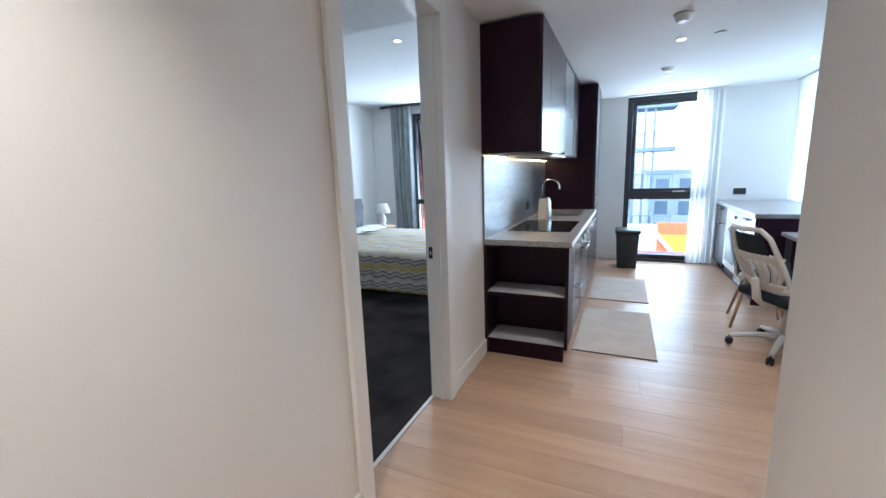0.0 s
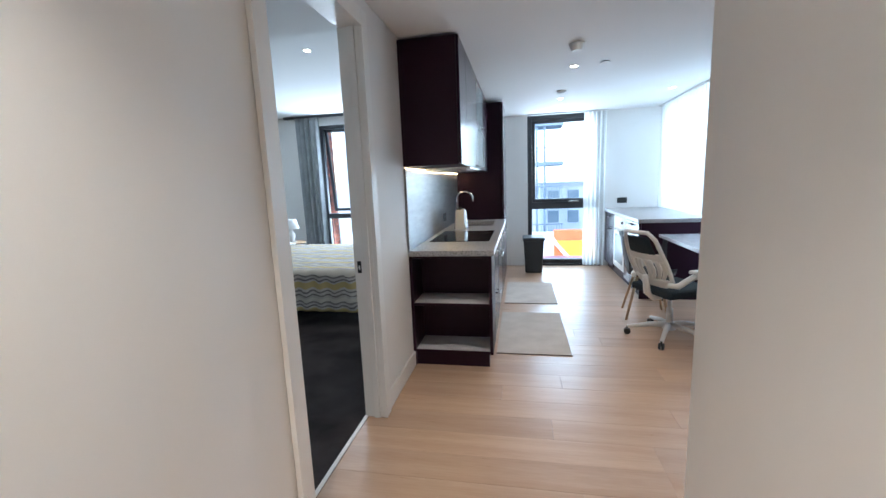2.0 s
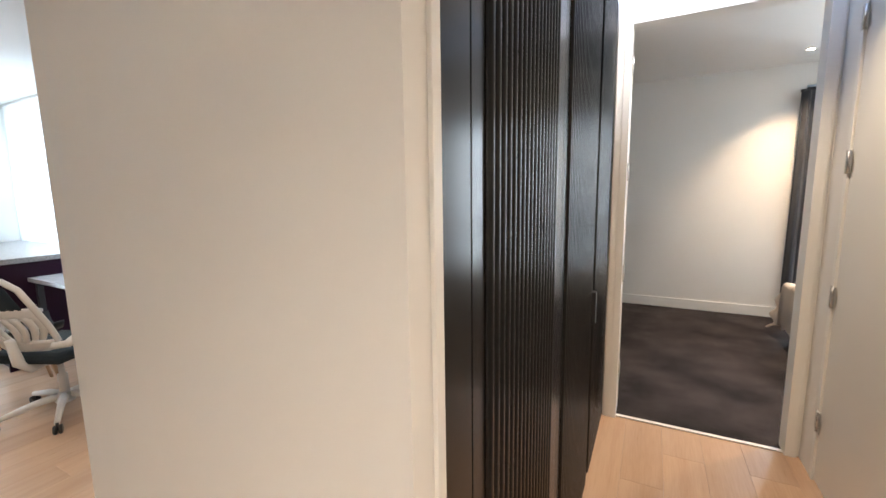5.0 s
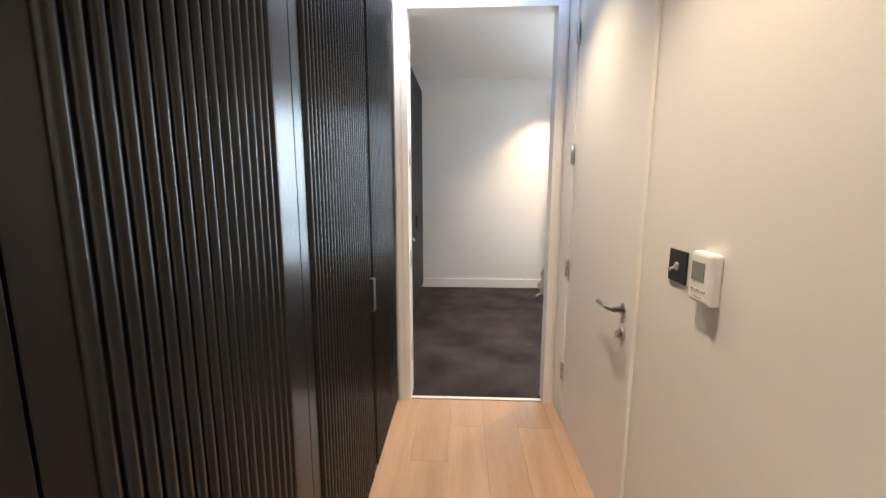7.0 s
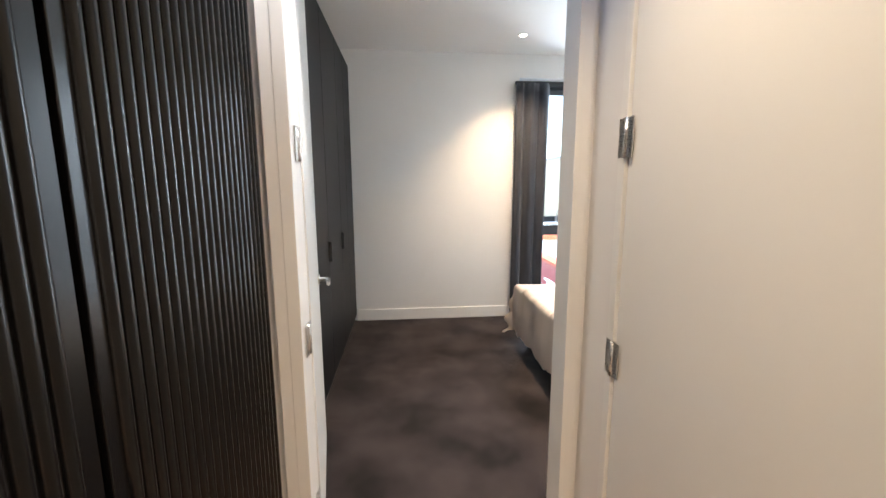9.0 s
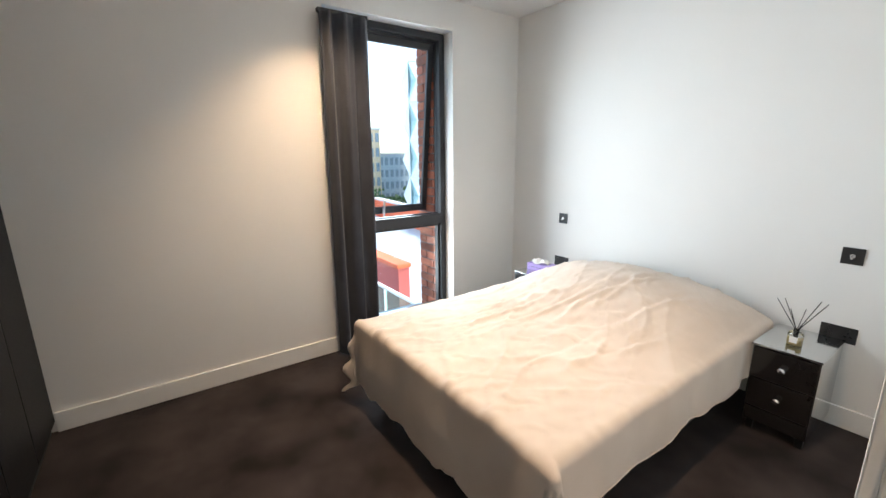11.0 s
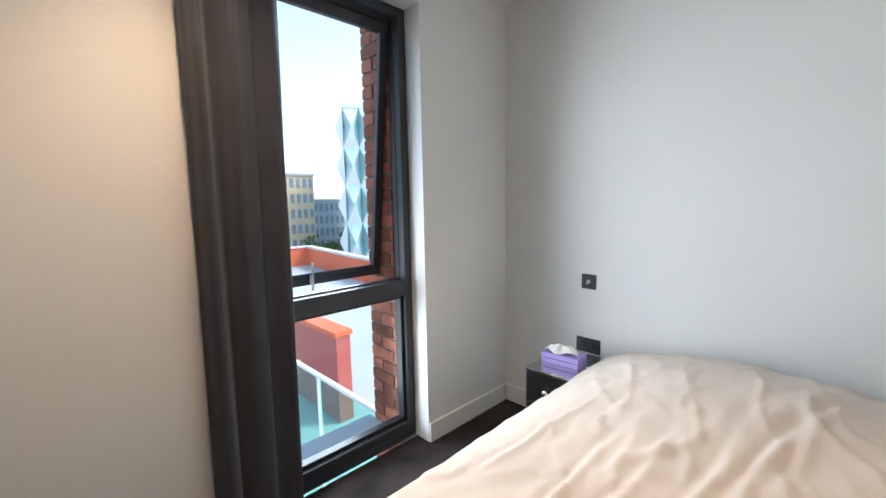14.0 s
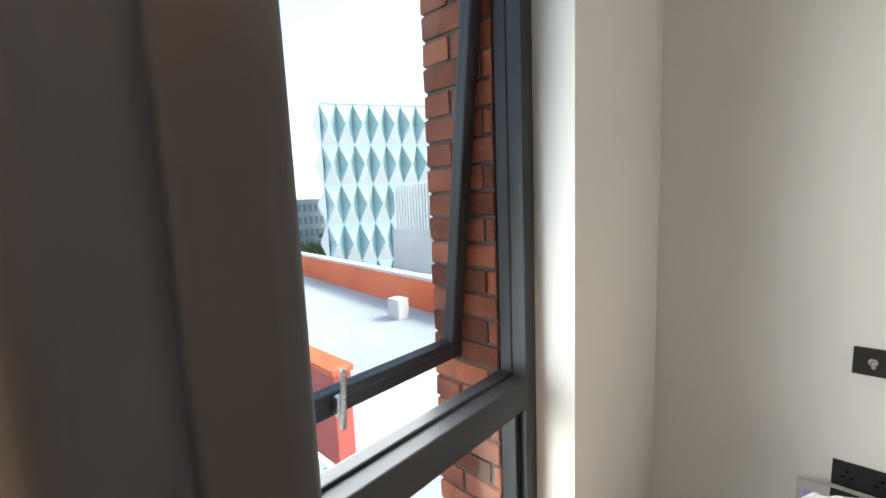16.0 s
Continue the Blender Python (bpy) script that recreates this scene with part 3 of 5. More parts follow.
th = thing("thermostat", "white plastic room thermostat with grey screen beside a switch", "thermostat", on_y(2.140, HALL_S, 1.128))
body = part("body", bx(-0.042, 0.042, -0.060, 0.060, 0, 0.028, 0.008), WHITE_PLASTIC, th)
part("screen", bx(-0.031, 0.019, -0.008, 0.036, 0.0275, 0.0292, 0.0006), surface("grey_lcd", (0.16, 0.17, 0.15), (0.20, 0.21, 0.19), 0.15, 4, 60, 0.0), body, "blank grey LCD screen")
for u in (-0.024, 0.0, 0.022):
    part("button", bx(u - 0.006, u + 0.006, -0.030, -0.025, 0.0275, 0.0298, 0.001), surface("grey_rubber", (0.42, 0.42, 0.41), (0.5, 0.5, 0.49), 0.5), body)
part("marking", bx(-0.016, 0.016, -0.047, -0.043, 0.0276, 0.0285), surface("grey_print", (0.4, 0.4, 0.4), (0.45, 0.45, 0.45), 0.5), body)
# ---- hall closet with fluted doors ----
closet = thing("hall_closet", "tall black fluted double-door hall closet, shut", "closet")
part("side_filler", bx(1.416, 1.522, 0.245, 0.27, 0.0, 2.41, 0.002), BLACKWOOD, closet)
part("middle_filler", bx(2.066, 2.158, 0.245, 0.27, 0.0, 2.41, 0.002), BLACKWOOD, closet)
part("edge_bead", bx(1.3953, 1.4155, 0.234, 0.27, 0.0, 2.41, 0.001), GLOSS_WHITE, closet, "thin cream edge bead")
part("carcass", bx(1.42, 3.55, 0.29, 0.95, 0.0, 2.42), BLACK, closet)
flute_bm = bmesh.new()
for j in range(7):
    a = math.pi * j / 6
    flute_bm.verts.new((math.cos(a) * 0.0115, -math.sin(a) * 0.0095, 0.03)), flute_bm.verts.new((math.cos(a) * 0.0115, -math.sin(a) * 0.0095, 2.385))
flute_bm.verts.ensure_lookup_table()
for j in range(6):
    flute_bm.faces.new([flute_bm.verts[i] for i in (2 * j, 2 * j + 2, 2 * j + 3, 2 * j + 1)]).smooth = True
FLUTE = mesh_of("flute", flute_bm, BLACKWOOD)


def fluted_leaf(x0, x1, f0, f1):
    leaf = part("door", bx(x0, x1, 0.246, 0.270, 0.008, 2.405, 0.002), BLACKWOOD, closet, "black lacquered door with vertical flutes")
    n = round((f1 - f0) / 0.0285)
    for i in range(n + 1):
        piece("flute", FLUTE, leaf, pose(f0 + (f1 - f0) * i / n, 0.2462, 0))
    return leaf


fluted_leaf(1.526, 2.062, 1.592, 2.045)
lf = fluted_leaf(2.162, 2.882, 2.235, 2.838)
fluted_leaf(2.896, 3.545, 2.935, 3.515)
part("handle", bx(2.858, 2.902, 0.224, 0.2455, 0.800, 0.945, 0.003), BLACK, lf, "black edge pull")
part("plinth", bx(1.42, 3.55, 0.262, 0.29, 0.0, 0.03), BLACK, closet)

# ---- kitchen ----
SHELF = surface("grey_melamine_shelf", (0.50, 0.49, 0.50), (0.58, 0.57, 0.58), 0.4, 3, 150, 0.03)
open_unit = thing("open_shelf_unit", "plum laminate open shelf unit at the worktop end", "shelf unit")
for n, b in (("side_panel", (0.0, 0.022, 2.635, 2.96, 0.0, 0.868)), ("side_panel", (0.598, 0.622, 2.635, 2.96, 0.105, 0.868)), ("back_panel", (0.022, 0.598, 2.93, 2.96, 0.105, 0.868)),
             ("top_panel", (0.022, 0.598, 2.637, 2.93, 0.848, 0.868)), ("plinth", (0.022, 0.592, 2.655, 2.675, 0.0, 0.105))):
    part(n, bx(*b, 0.0015), PLUM, open_unit)
for z in (0.128, 0.502):
    sh = part("shelf", bx(0.022, 0.598, 2.64, 2.93, z - 0.020, z, 0.001), PLUM, open_unit)
    part("shelf_liner", bx(0.024, 0.596, 2.645, 2.928, z, z + 0.003), SHELF, sh, "pale grey shelf face")


def bar_pull(parent, m, length=0.16):
    """Round bar pull; local x along the bar, local z out of the front."""
    h = part("handle", tube(bmesh.new(), [m @ Vector((-length / 2, 0, 0.032)), m @ Vector((length / 2, 0, 0.032))], 0.0065, 10), CHROME, parent, "chrome bar pull")
    for u in (-length * 0.36, length * 0.36):
        part("handle_post", tube(bmesh.new(), [m @ Vector((u, 0, 0)), m @ Vector((u, 0, 0.032))], 0.005, 8), CHROME, h)


EAST = Matrix.Rotation(radians(90), 4, "Z") @ Matrix.Rotation(radians(90), 4, "X")   # local x along +y, local z towards +x
WEST = Matrix.Rotation(radians(-90), 4, "Z") @ Matrix.Rotation(radians(90), 4, "X")  # local z towards -x


def base_unit(y0, y1, fronts, label, appliance=None):
    u = thing("base_cabinet", label, "kitchen cabinet", group="kitchen base cabinets")
    part("body", bx(0.0, 0.598, y0, y1, 0.105, 0.868), PLUM, u)
    part("plinth", bx(0.02, 0.56, y0, y1, 0.0, 0.105), PLUM, u)
    for z0, z1 in fronts:
        f = part("drawer_front" if len(fronts) > 1 else "door", bx(0.600, 0.620, y0 + 0.002, y1 - 0.002, z0, z1, 0.002), PLUM_GLOSS, u)
        bar_pull(f, Matrix.Translation((0.620, (y0 + y1) / 2, z1 - 0.05)) @ EAST)
    return u


base_unit(2.962, 3.56, [(0.108, 0.485), (0.489, 0.862)], "plum base unit with two deep drawers and chrome pulls")
oven = thing("oven", "black glass built-under oven with chrome bar handle", "oven")
part("body", bx(0.0, 0.600, 3.562, 4.158, 0.105, 0.868), BLACK, oven)
odoor = part("door", bx(0.601, 0.622, 3.566, 4.154, 0.15, 0.72, 0.003), BLACK_GLASS, oven, "black glass oven door")
bar_pull(odoor, Matrix.Translation((0.622, 3.86, 0.68)) @ EAST, 0.46)
panel = part("control_panel", bx(0.601, 0.622, 3.566, 4.154, 0.725, 0.862, 0.003), BLACK_GLASS, oven)
for y in (3.68, 4.04):
    part("knob", lathe(bmesh.new(), [(0.019, 0), (0.019, 0.016), (0.016, 0.020)], 18, Matrix.Translation((0.622, y, 0.79)) @ EAST), STEEL, panel, "round steel oven knob")
part("plinth", bx(0.02, 0.56, 3.562, 4.158, 0.0, 0.105), PLUM, oven)
base_unit(4.16, 4.64, [(0.108, 0.862)], "plum sink base unit with one door")
base_unit(4.642, 5.10, [(0.108, 0.862)], "plum base unit with one door by the larder")

worktop = thing("worktop", "grey speckled stone worktop along the kitchen wall", "worktop")
part("slab", bx(0.0, 0.642, 2.618, 4.32, 0.868, 0.910, 0.003), STONE, worktop)
part("slab", bx(0.0, 0.642, 4.86, 5.10, 0.868, 0.910, 0.003), STONE, worktop)
part("slab", bx(0.0, 0.13, 4.32, 4.86, 0.868, 0.910, 0.003), STONE, worktop)
part("slab", bx(0.52, 0.642, 4.32, 4.86, 0.868, 0.910, 0.003), STONE, worktop)
part("splashback", bx(0.0, 0.014, 2.635, 5.10, 0.910, 1.516, 0.002), SPLASH, worktop, "grey splashback panel")
part("splashback_edge", bx(0.0, 0.016, 2.618, 2.635, 0.910, 1.516, 0.002), STONE, worktop, "speckled stone upstand end")
sink = thing("sink", "inset stainless steel kitchen sink in the worktop", "sink")
part("bowl", bx(0.132, 0.518, 4.322, 4.858, 0.72, 0.735), STEEL, sink)
for b in ((0.130, 0.138, 4.322, 4.858), (0.512, 0.520, 4.322, 4.858), (0.138, 0.512, 4.320, 4.328), (0.138, 0.512, 4.852, 4.860)):
    part("bowl_wall", bx(*b, 0.735, 0.908), STEEL, sink)
tap = thing("kitchen_tap", "tall chrome swan-neck kitchen tap behind the sink", "tap", pose(0.075, 4.56, 0.910))
part("base", lathe(bmesh.new(), [(0.026, 0), (0.026, 0.006), (0.021, 0.010), (0.020, 0.06), (0.014, 0.065)], 20), CHROME, tap)
arc = [(0, 0, 0.06), (0, 0, 0.29)] + [(0.10 - 0.10 * math.cos(a), 0, 0.29 + 0.10 * math.sin(a)) for a in [math.pi * i / 12 for i in range(1, 12)]] + [(0.20, 0, 0.27)]
part("spout", tube(bmesh.new(), arc, 0.0115, 14), CHROME, tap)
part("tap_lever", tube(bmesh.new(), [(0, 0.02, 0.045), (0, 0.045, 0.055), (0, 0.095, 0.085)], [0.008, 0.006, 0.006], 10), CHROME, tap)
hob = thing("hob", "flush black glass induction hob on the worktop", "hob")
part("glass_plate", bx(0.065, 0.575, 3.08, 3.80, 0.910, 0.916, 0.002), BLACK_GLASS, hob)
for x, y, r in ((0.20, 3.27, 0.09), (0.43, 3.27, 0.075), (0.20, 3.61, 0.075), (0.43, 3.61, 0.09)):
    ring = bmesh.new()
    tube(ring, [(x + r * math.cos(a), y + r * math.sin(a), 0.9158) for a in [2 * math.pi * i / 32 for i in range(33)]], 0.0008, 6, False)
    part("zone_ring", ring, surface("grey_glass_print", (0.2, 0.2, 0.2), (0.25, 0.25, 0.25), 0.4), hob)
kettle = thing("kettle", "steel jug kettle with black handle on the worktop", "kettle", pose(0.19, 4.12, 0.910, 0, 0, 20))
part("body", lathe(bmesh.new(), [(0.070, 0.0), (0.072, 0.012), (0.068, 0.10), (0.060, 0.18), (0.052, 0.200), (0.046, 0.205)], 24), STEEL, kettle)
part("lid", lathe(bmesh.new(), [(0.046, 0.205), (0.044, 0.214), (0.010, 0.220), (0.009, 0.232)], 20), BLACK, kettle, "black plastic lid")
part("base", lathe(bmesh.new(), [(0.080, -0.0), (0.080, 0.010), (0.074, 0.012)], 24), BLACK, kettle)
part("handle", tube(bmesh.new(), [(0, 0.045, 0.205), (0, 0.10, 0.21), (0, 0.118, 0.15), (0, 0.105, 0.07), (0, 0.068, 0.04)], 0.011, 10), BLACK, kettle)
card = thing("leaflet_stand", "white leaflet card leaning beside the kettle", "card", Matrix.Translation((0.20, 3.93, 0.912)) @ Matrix.Rotation(radians(-16), 4, "X") @ Matrix.Rotation(radians(-34), 4, "Z"))
part("card", bx(-0.060, 0.060, -0.003, 0.003, 0.0, 0.215, 0.001), WHITE_PLASTIC, card)
part("rear_foot", box(bmesh.new(), -0.05, 0.05, 0.0, 0.004, 0.0, 0.12, 0.0, pose(0, 0.042, 0.010, 20)), WHITE_PLASTIC, card)


def wall_unit(y0, y1, label, glazed=False, handle_y=None):
    u = thing("wall_cabinet", label, "kitchen cabinet", group="kitchen wall cabinets")
    part("body", bx(0.0, 0.408, y0, y1, 1.530, 2.390, 0.001), PLUM, u)
    if glazed:
        for z0, z1 in ((1.534, 1.950), (1.956, 2.386)):
            fr = part("door", pane_frame(bmesh.new(), "x", 0.410, 0.430, y0 + 0.002, y1 - 0.002, z0, z1, 0.03), PLUM_GLOSS, u, "plum framed flap door")
            part("glass_panel", bx(0.412, 0.427, y0 + 0.032, y1 - 0.032, z0 + 0.03, z1 - 0.03), REFLECTION_GLASS, fr, "glass tinted pale for the window's reflection")
    else:
        f = part("door", bx(0.410, 0.430, y0 + 0.002, y1 - 0.002, 1.532, 2.388, 0.002), PLUM_GLOSS, u)
        if handle_y:
            part("handle", bx(0.430, 0.452, handle_y - 0.03, handle_y + 0.03, 1.543, 1.558, 0.003), BLACK, f, "small black pull")
    return u


# bluish-pale tint paints in the window light that the glossy panes reflect
REFLECTION_GLASS = surface("reflection_tinted_glass", (0.30, 0.34, 0.345), (0.36, 0.40, 0.405), 0.12, 2, 60, 0.0)
wall_unit(2.618, 2.96, "plum wall cabinet with satin door", handle_y=None)
wall_unit(2.962, 3.72, "plum wall cabinet with satin door over the hob", handle_y=3.62)
g = wall_unit(3.722, 4.42, "plum wall cabinet with two glazed flap doors", True)
wall_unit(4.422, 5.10, "plum wall cabinet with small black pull", handle_y=4.52)
hood = thing("extractor_hood", "slim steel extractor set under the wall cabinets", "cooker hood")
part("body", bx(0.06, 0.40, 3.05, 3.75, 1.506, 1.529, 0.003), STEEL, hood)
part("visor", bx(0.30, 0.436, 3.05, 3.75, 1.510, 1.526, 0.004), STEEL, hood)
strip = thing("led_strip", "warm under-cabinet light strip on the splashback", "light strip")
part("profile", bx(0.016, 0.034, 2.66, 5.05, 1.518, 1.529), WHITE_PLASTIC, strip)
part("diffuser", bx(0.018, 0.032, 2.66, 5.05, 1.514, 1.518), glow("led_diffuser", (1.0, 0.70, 0.36), 6.0), strip, "glowing amber diffuser")

larder = thing("tall_cabinet", "tall plum larder cabinet beside the worktop", "kitchen cabinet")
part("body", bx(0.0, 0.598, 5.103, 5.80, 0.105, 2.390, 0.001), PLUM, larder)
part("plinth", bx(0.02, 0.56, 5.103, 5.80, 0.0, 0.105), PLUM, larder)
for z0, z1, hz in ((0.108, 0.985, 0.93), (0.989, 2.386, 1.05)):
    f = part("door", bx(0.600, 0.620, 5.106, 5.797, z0, z1, 0.002), PLUM_GLOSS, larder)
    bar_pull(f, Matrix.Translation((0.620, 5.25, hz)) @ EAST)

# ---- peninsula, desk and chairs ----
def peninsula_unit(y0, y1, label, kind):
    u = thing("base_cabinet", label, "kitchen cabinet", group="peninsula cabinets")
    part("body", bx(2.16, 2.955, y0, y1, 0.10, 0.875), PLUM, u)
    part("plinth", bx(2.20, 2.955, y0, y1, 0.0, 0.10), PLUM, u)
    if kind == "appliance":
        ap = part("appliance_panel", bx(2.137, 2.158, y0 + 0.003, y1 - 0.003, 0.16, 0.72, 0.003), WHITE_PLASTIC, u, "white appliance door")
        part("appliance_window", bx(2.1345, 2.1375, y0 + 0.08, y1 - 0.08, 0.24, 0.62, 0.001), REFLECTION_GLASS, ap)
        bar_pull(ap, Matrix.Translation((2.137, (y0 + y1) / 2, 0.69)) @ WEST, 0.4)
        cp = part("control_panel", bx(2.137, 2.158, y0 + 0.003, y1 - 0.003, 0.724, 0.868, 0.003), WHITE_PLASTIC, u, "white control panel")
        part("knob", lathe(bmesh.new(), [(0.019, 0), (0.019, 0.016), (0.016, 0.020)], 18, Matrix.Translation((2.137, y0 + 0.12, 0.80)) @ WEST), BLACK, cp)
    else:
        for z0, z1 in ((0.102, 0.68), (0.684, 0.868)):
            f = part("drawer_front", bx(2.137, 2.158, y0 + 0.002, y1 - 0.002, z0, z1, 0.002), PLUM_GLOSS, u)
            bar = part("handle", bx(2.111, 2.127, (y0 + y1) / 2 - 0.09, (y0 + y1) / 2 + 0.09, z1 - 0.045, z1 - 0.030, 0.003), BLACK, f, "black bar pull")
            for q in (-0.08, 0.08):
                part("handle_post", bx(2.125, 2.138, (y0 + y1) / 2 + q - 0.006, (y0 + y1) / 2 + q + 0.006, z1 - 0.043, z1 - 0.032), BLACK, bar)


peninsula_unit(4.60, 5.22, "plum peninsula unit with drawer and black pulls", "drawers")
peninsula_unit(5.222, 5.84, "peninsula unit with white built-in appliance", "appliance")
peninsula_unit(5.842, 6.48, "plum peninsula unit with drawer and black pulls", "drawers")
pw = thing("peninsula_worktop", "grey speckled stone peninsula worktop", "worktop")
part("slab", bx(2.12, 2.957, 4.565, 6.495, 0.877, 0.920, 0.003), STONE, pw)
pe = thing("end_panel", "plum laminate end panel of the peninsula", "panel")
part("panel", bx(2.16, 2.955, 4.576, 4.598, 0.0, 0.876, 0.001), PLUM, pe)
desk = thing("desk", "pale-topped desk butting against the plum peninsula", "desk")
part("tabletop", bx(2.34, 2.956, 3.40, 4.574, 0.715, 0.750, 0.004), surface("pale_stone_desktop", (0.42, 0.43, 0.45), (0.54, 0.55, 0.57), 0.18, 30, 160, 0.02, fine_amount=0.5), desk)
for x, y in ((2.39, 3.45), (2.90, 3.45), (2.39, 4.52), (2.90, 4.52)):
    part("leg", bx(x - 0.02, x + 0.02, y - 0.02, y + 0.02, 0.0, 0.715, 0.002), FRAME, desk)

CHAIR_WHITE = surface("white_chair_plastic", (0.62, 0.60, 0.57), (0.70, 0.68, 0.65), 0.38, 4, 150, 0.04)


def shell(points_fn, nu, nv, thick):
    """A curved panel of even thickness from a function of (u, v) in 0..1."""
    bm = bmesh.new()
    grid = [[bm.verts.new(points_fn(i / nu, j / nv)) for j in range(nv + 1)] for i in range(nu + 1)]
    for i in range(nu):
        for j in range(nv):
            bm.faces.new((grid[i][j], grid[i + 1][j], grid[i + 1][j + 1], grid[i][j + 1])).smooth = True
    bmesh.ops.recalc_face_normals(bm, faces=bm.faces)
    bmesh.ops.solidify(bm, geom=bm.faces[:], thickness=thick)
    return bm


oc = thing("office_chair", "white plastic swivel chair with navy mesh, arms and castors", "office chair", pose(2.09, 3.40, 0, 0, 0, 24))
hub = part("hub", lathe(bmesh.new(), [(0.05, 0.075), (0.055, 0.085), (0.045, 0.13), (0.032, 0.14)], 20), CHAIR_WHITE, oc)
for i in range(5):
    a = radians(72 * i + 3)
    c, s_ = math.cos(a), math.sin(a)
    leg = part("base_leg", tube(bmesh.new(), [(c * 0.03, s_ * 0.03, 0.115), (c * 0.15, s_ * 0.15, 0.108), (c * 0.33, s_ * 0.33, 0.070)], [0.024, 0.021, 0.015], 10), CHAIR_WHITE, oc)
    cb = bmesh.new()
    for off in (-0.013, 0.013):
        m = Matrix.Translation((c * 0.33 - s_ * off, s_ * 0.33 + c * off, 0.028)) @ Matrix.Rotation(a, 4, "Z") @ Matrix.Rotation(radians(90), 4, "X")
        lathe(cb, [(0.020, -0.009), (0.027, -0.007), (0.028, 0.0), (0.027, 0.007), (0.020, 0.009)], 18, m)
    tube(cb, [(c * 0.33, s_ * 0.33, 0.028), (c * 0.33, s_ * 0.33, 0.072)], 0.008, 8)
    part("castor", cb, BLACK, leg, "black twin-wheel castor")
part("gas_column", tube(bmesh.new(), [(0, 0, 0.13), (0, 0, 0.26), (0, 0, 0.261), (0, 0, 0.38)], [0.026, 0.026, 0.016, 0.016], 16), CHAIR_WHITE, oc)
part("seat_mechanism", bx(-0.11, 0.12, -0.07, 0.07, 0.365, 0.405, 0.01), BLACK, oc)
sb = bmesh.new()
box(sb, -0.22, 0.26, -0.235, 0.235, 0.405, 0.475, 0.032)
part("seat", sb, TEAL_MESH, oc, "navy cloth seat cushion")


def back_curve(u, v):
    z = 0.50 + 0.45 * v
    half = 0.215 * (1 - 0.30 * abs(v - 0.35) ** 1.5 * 1.7)
    y = (u * 2 - 1) * half
    x = -0.19 - 0.25 * v + 0.05 * v * v + 0.045 * (u * 2 - 1) ** 2
    return Vector((x, y, z))


rim = [back_curve(u, 0.0) for u in (0.15, 0.5, 0.85)] + [back_curve(1, v / 8) for v in range(1, 8)] + [back_curve(u, 1.0) for u in (0.9, 0.5, 0.1)] + [back_curve(0, v / 8) for v in range(7, 0, -1)]
part("back_mesh", shell(lambda u, v: back_curve(0.14 + 0.72 * u, 0.60 + 0.32 * v), 8, 6, 0.006), TEAL_MESH, oc, "navy mesh back panel")
bf = part("backrest", tube(bmesh.new(), rim + [rim[0]], 0.017, 10, False), CHAIR_WHITE, oc, "white backrest frame")
part("back_lower_band", shell(lambda u, v: back_curve(0.03 + 0.94 * u, 0.01 + 0.13 * v), 10, 4, 0.012), CHAIR_WHITE, bf)
part("back_upper_band", shell(lambda u, v: back_curve(0.02 + 0.96 * u, 0.47 + 0.14 * v), 10, 4, 0.012), CHAIR_WHITE, bf)
for i in range(8):
    def strip(u, v, k=i):
        w = (k + 0.06 + 0.80 * u) / 8 - 0.5
        return back_curve(0.5 + w * (0.72 + 0.24 * v) + 0.05 * math.sin(v * 3.14) * (1 if w > 0 else -1), 0.12 + 0.37 * v)
    part("back_rib", shell(strip, 2, 6, 0.012), CHAIR_WHITE, bf)
part("back_bracket", tube(bmesh.new(), [(-0.06, 0, 0.385), (-0.17, 0, 0.375), (-0.235, 0, 0.43), (-0.265, 0, 0.58)], [0.028, 0.030, 0.030, 0.022], 12), CHAIR_WHITE, oc)
for sd_ in (-1, 1):
    arm = part("armrest", tube(bmesh.new(), [(-0.215, sd_ * 0.20, 0.53), (-0.17, sd_ * 0.255, 0.53), (-0.06, sd_ * 0.285, 0.60), (0.12, sd_ * 0.285, 0.63)], [0.020, 0.024, 0.024, 0.020], 10), CHAIR_WHITE, oc)
    part("arm_pad", bx(-0.08, 0.17, sd_ * 0.285 - 0.032, sd_ * 0.285 + 0.032, 0.625, 0.652, 0.009), CHAIR_WHITE, arm)

sc = thing("shell_chair", "dark grey moulded shell chair on beech legs", "chair", pose(2.07, 4.00, 0, 0, 0, -8))


def shell_curve(u, v):
    w = (u * 2 - 1)
    if v < 0.5:
        x, z = 0.22 - 0.40 * v / 0.5, 0.44 - 0.02 * math.sin(v * 2 * math.pi)
    else:
        k = (v - 0.5) / 0.5
        x, z = -0.18 - 0.09 * k, 0.44 + 0.40 * k ** 1.15
    half = 0.225 * (1 - 0.35 * max(0, v - 0.72) ** 1.2)
    return Vector((x + 0.05 * w * w * (v > 0.5) * (v - 0.5) * 2, w * half, z + 0.085 * w ** 4 * (1 if v < 0.75 else max(0, (1 - v) * 4))))


part("shell", shell(shell_curve, 12, 18, 0.008), BIN, sc, "dark grey plastic shell")
for sx in (-1, 1):
    for sy in (-1, 1):
        part("leg", tube(bmesh.new(), [(sx * 0.10, sy * 0.10, 0.42), (sx * 0.19 - 0.01, sy * 0.20, 0.0)], [0.016, 0.011], 12), BEECH, sc, "tapered beech leg")
for a, b in (((-0.1, -0.1), (0.1, 0.1)), ((-0.1, 0.1), (0.1, -0.1))):
    part("strut", tube(bmesh.new(), [(*a, 0.40), (*b, 0.40)], 0.005, 8), BLACK, sc)

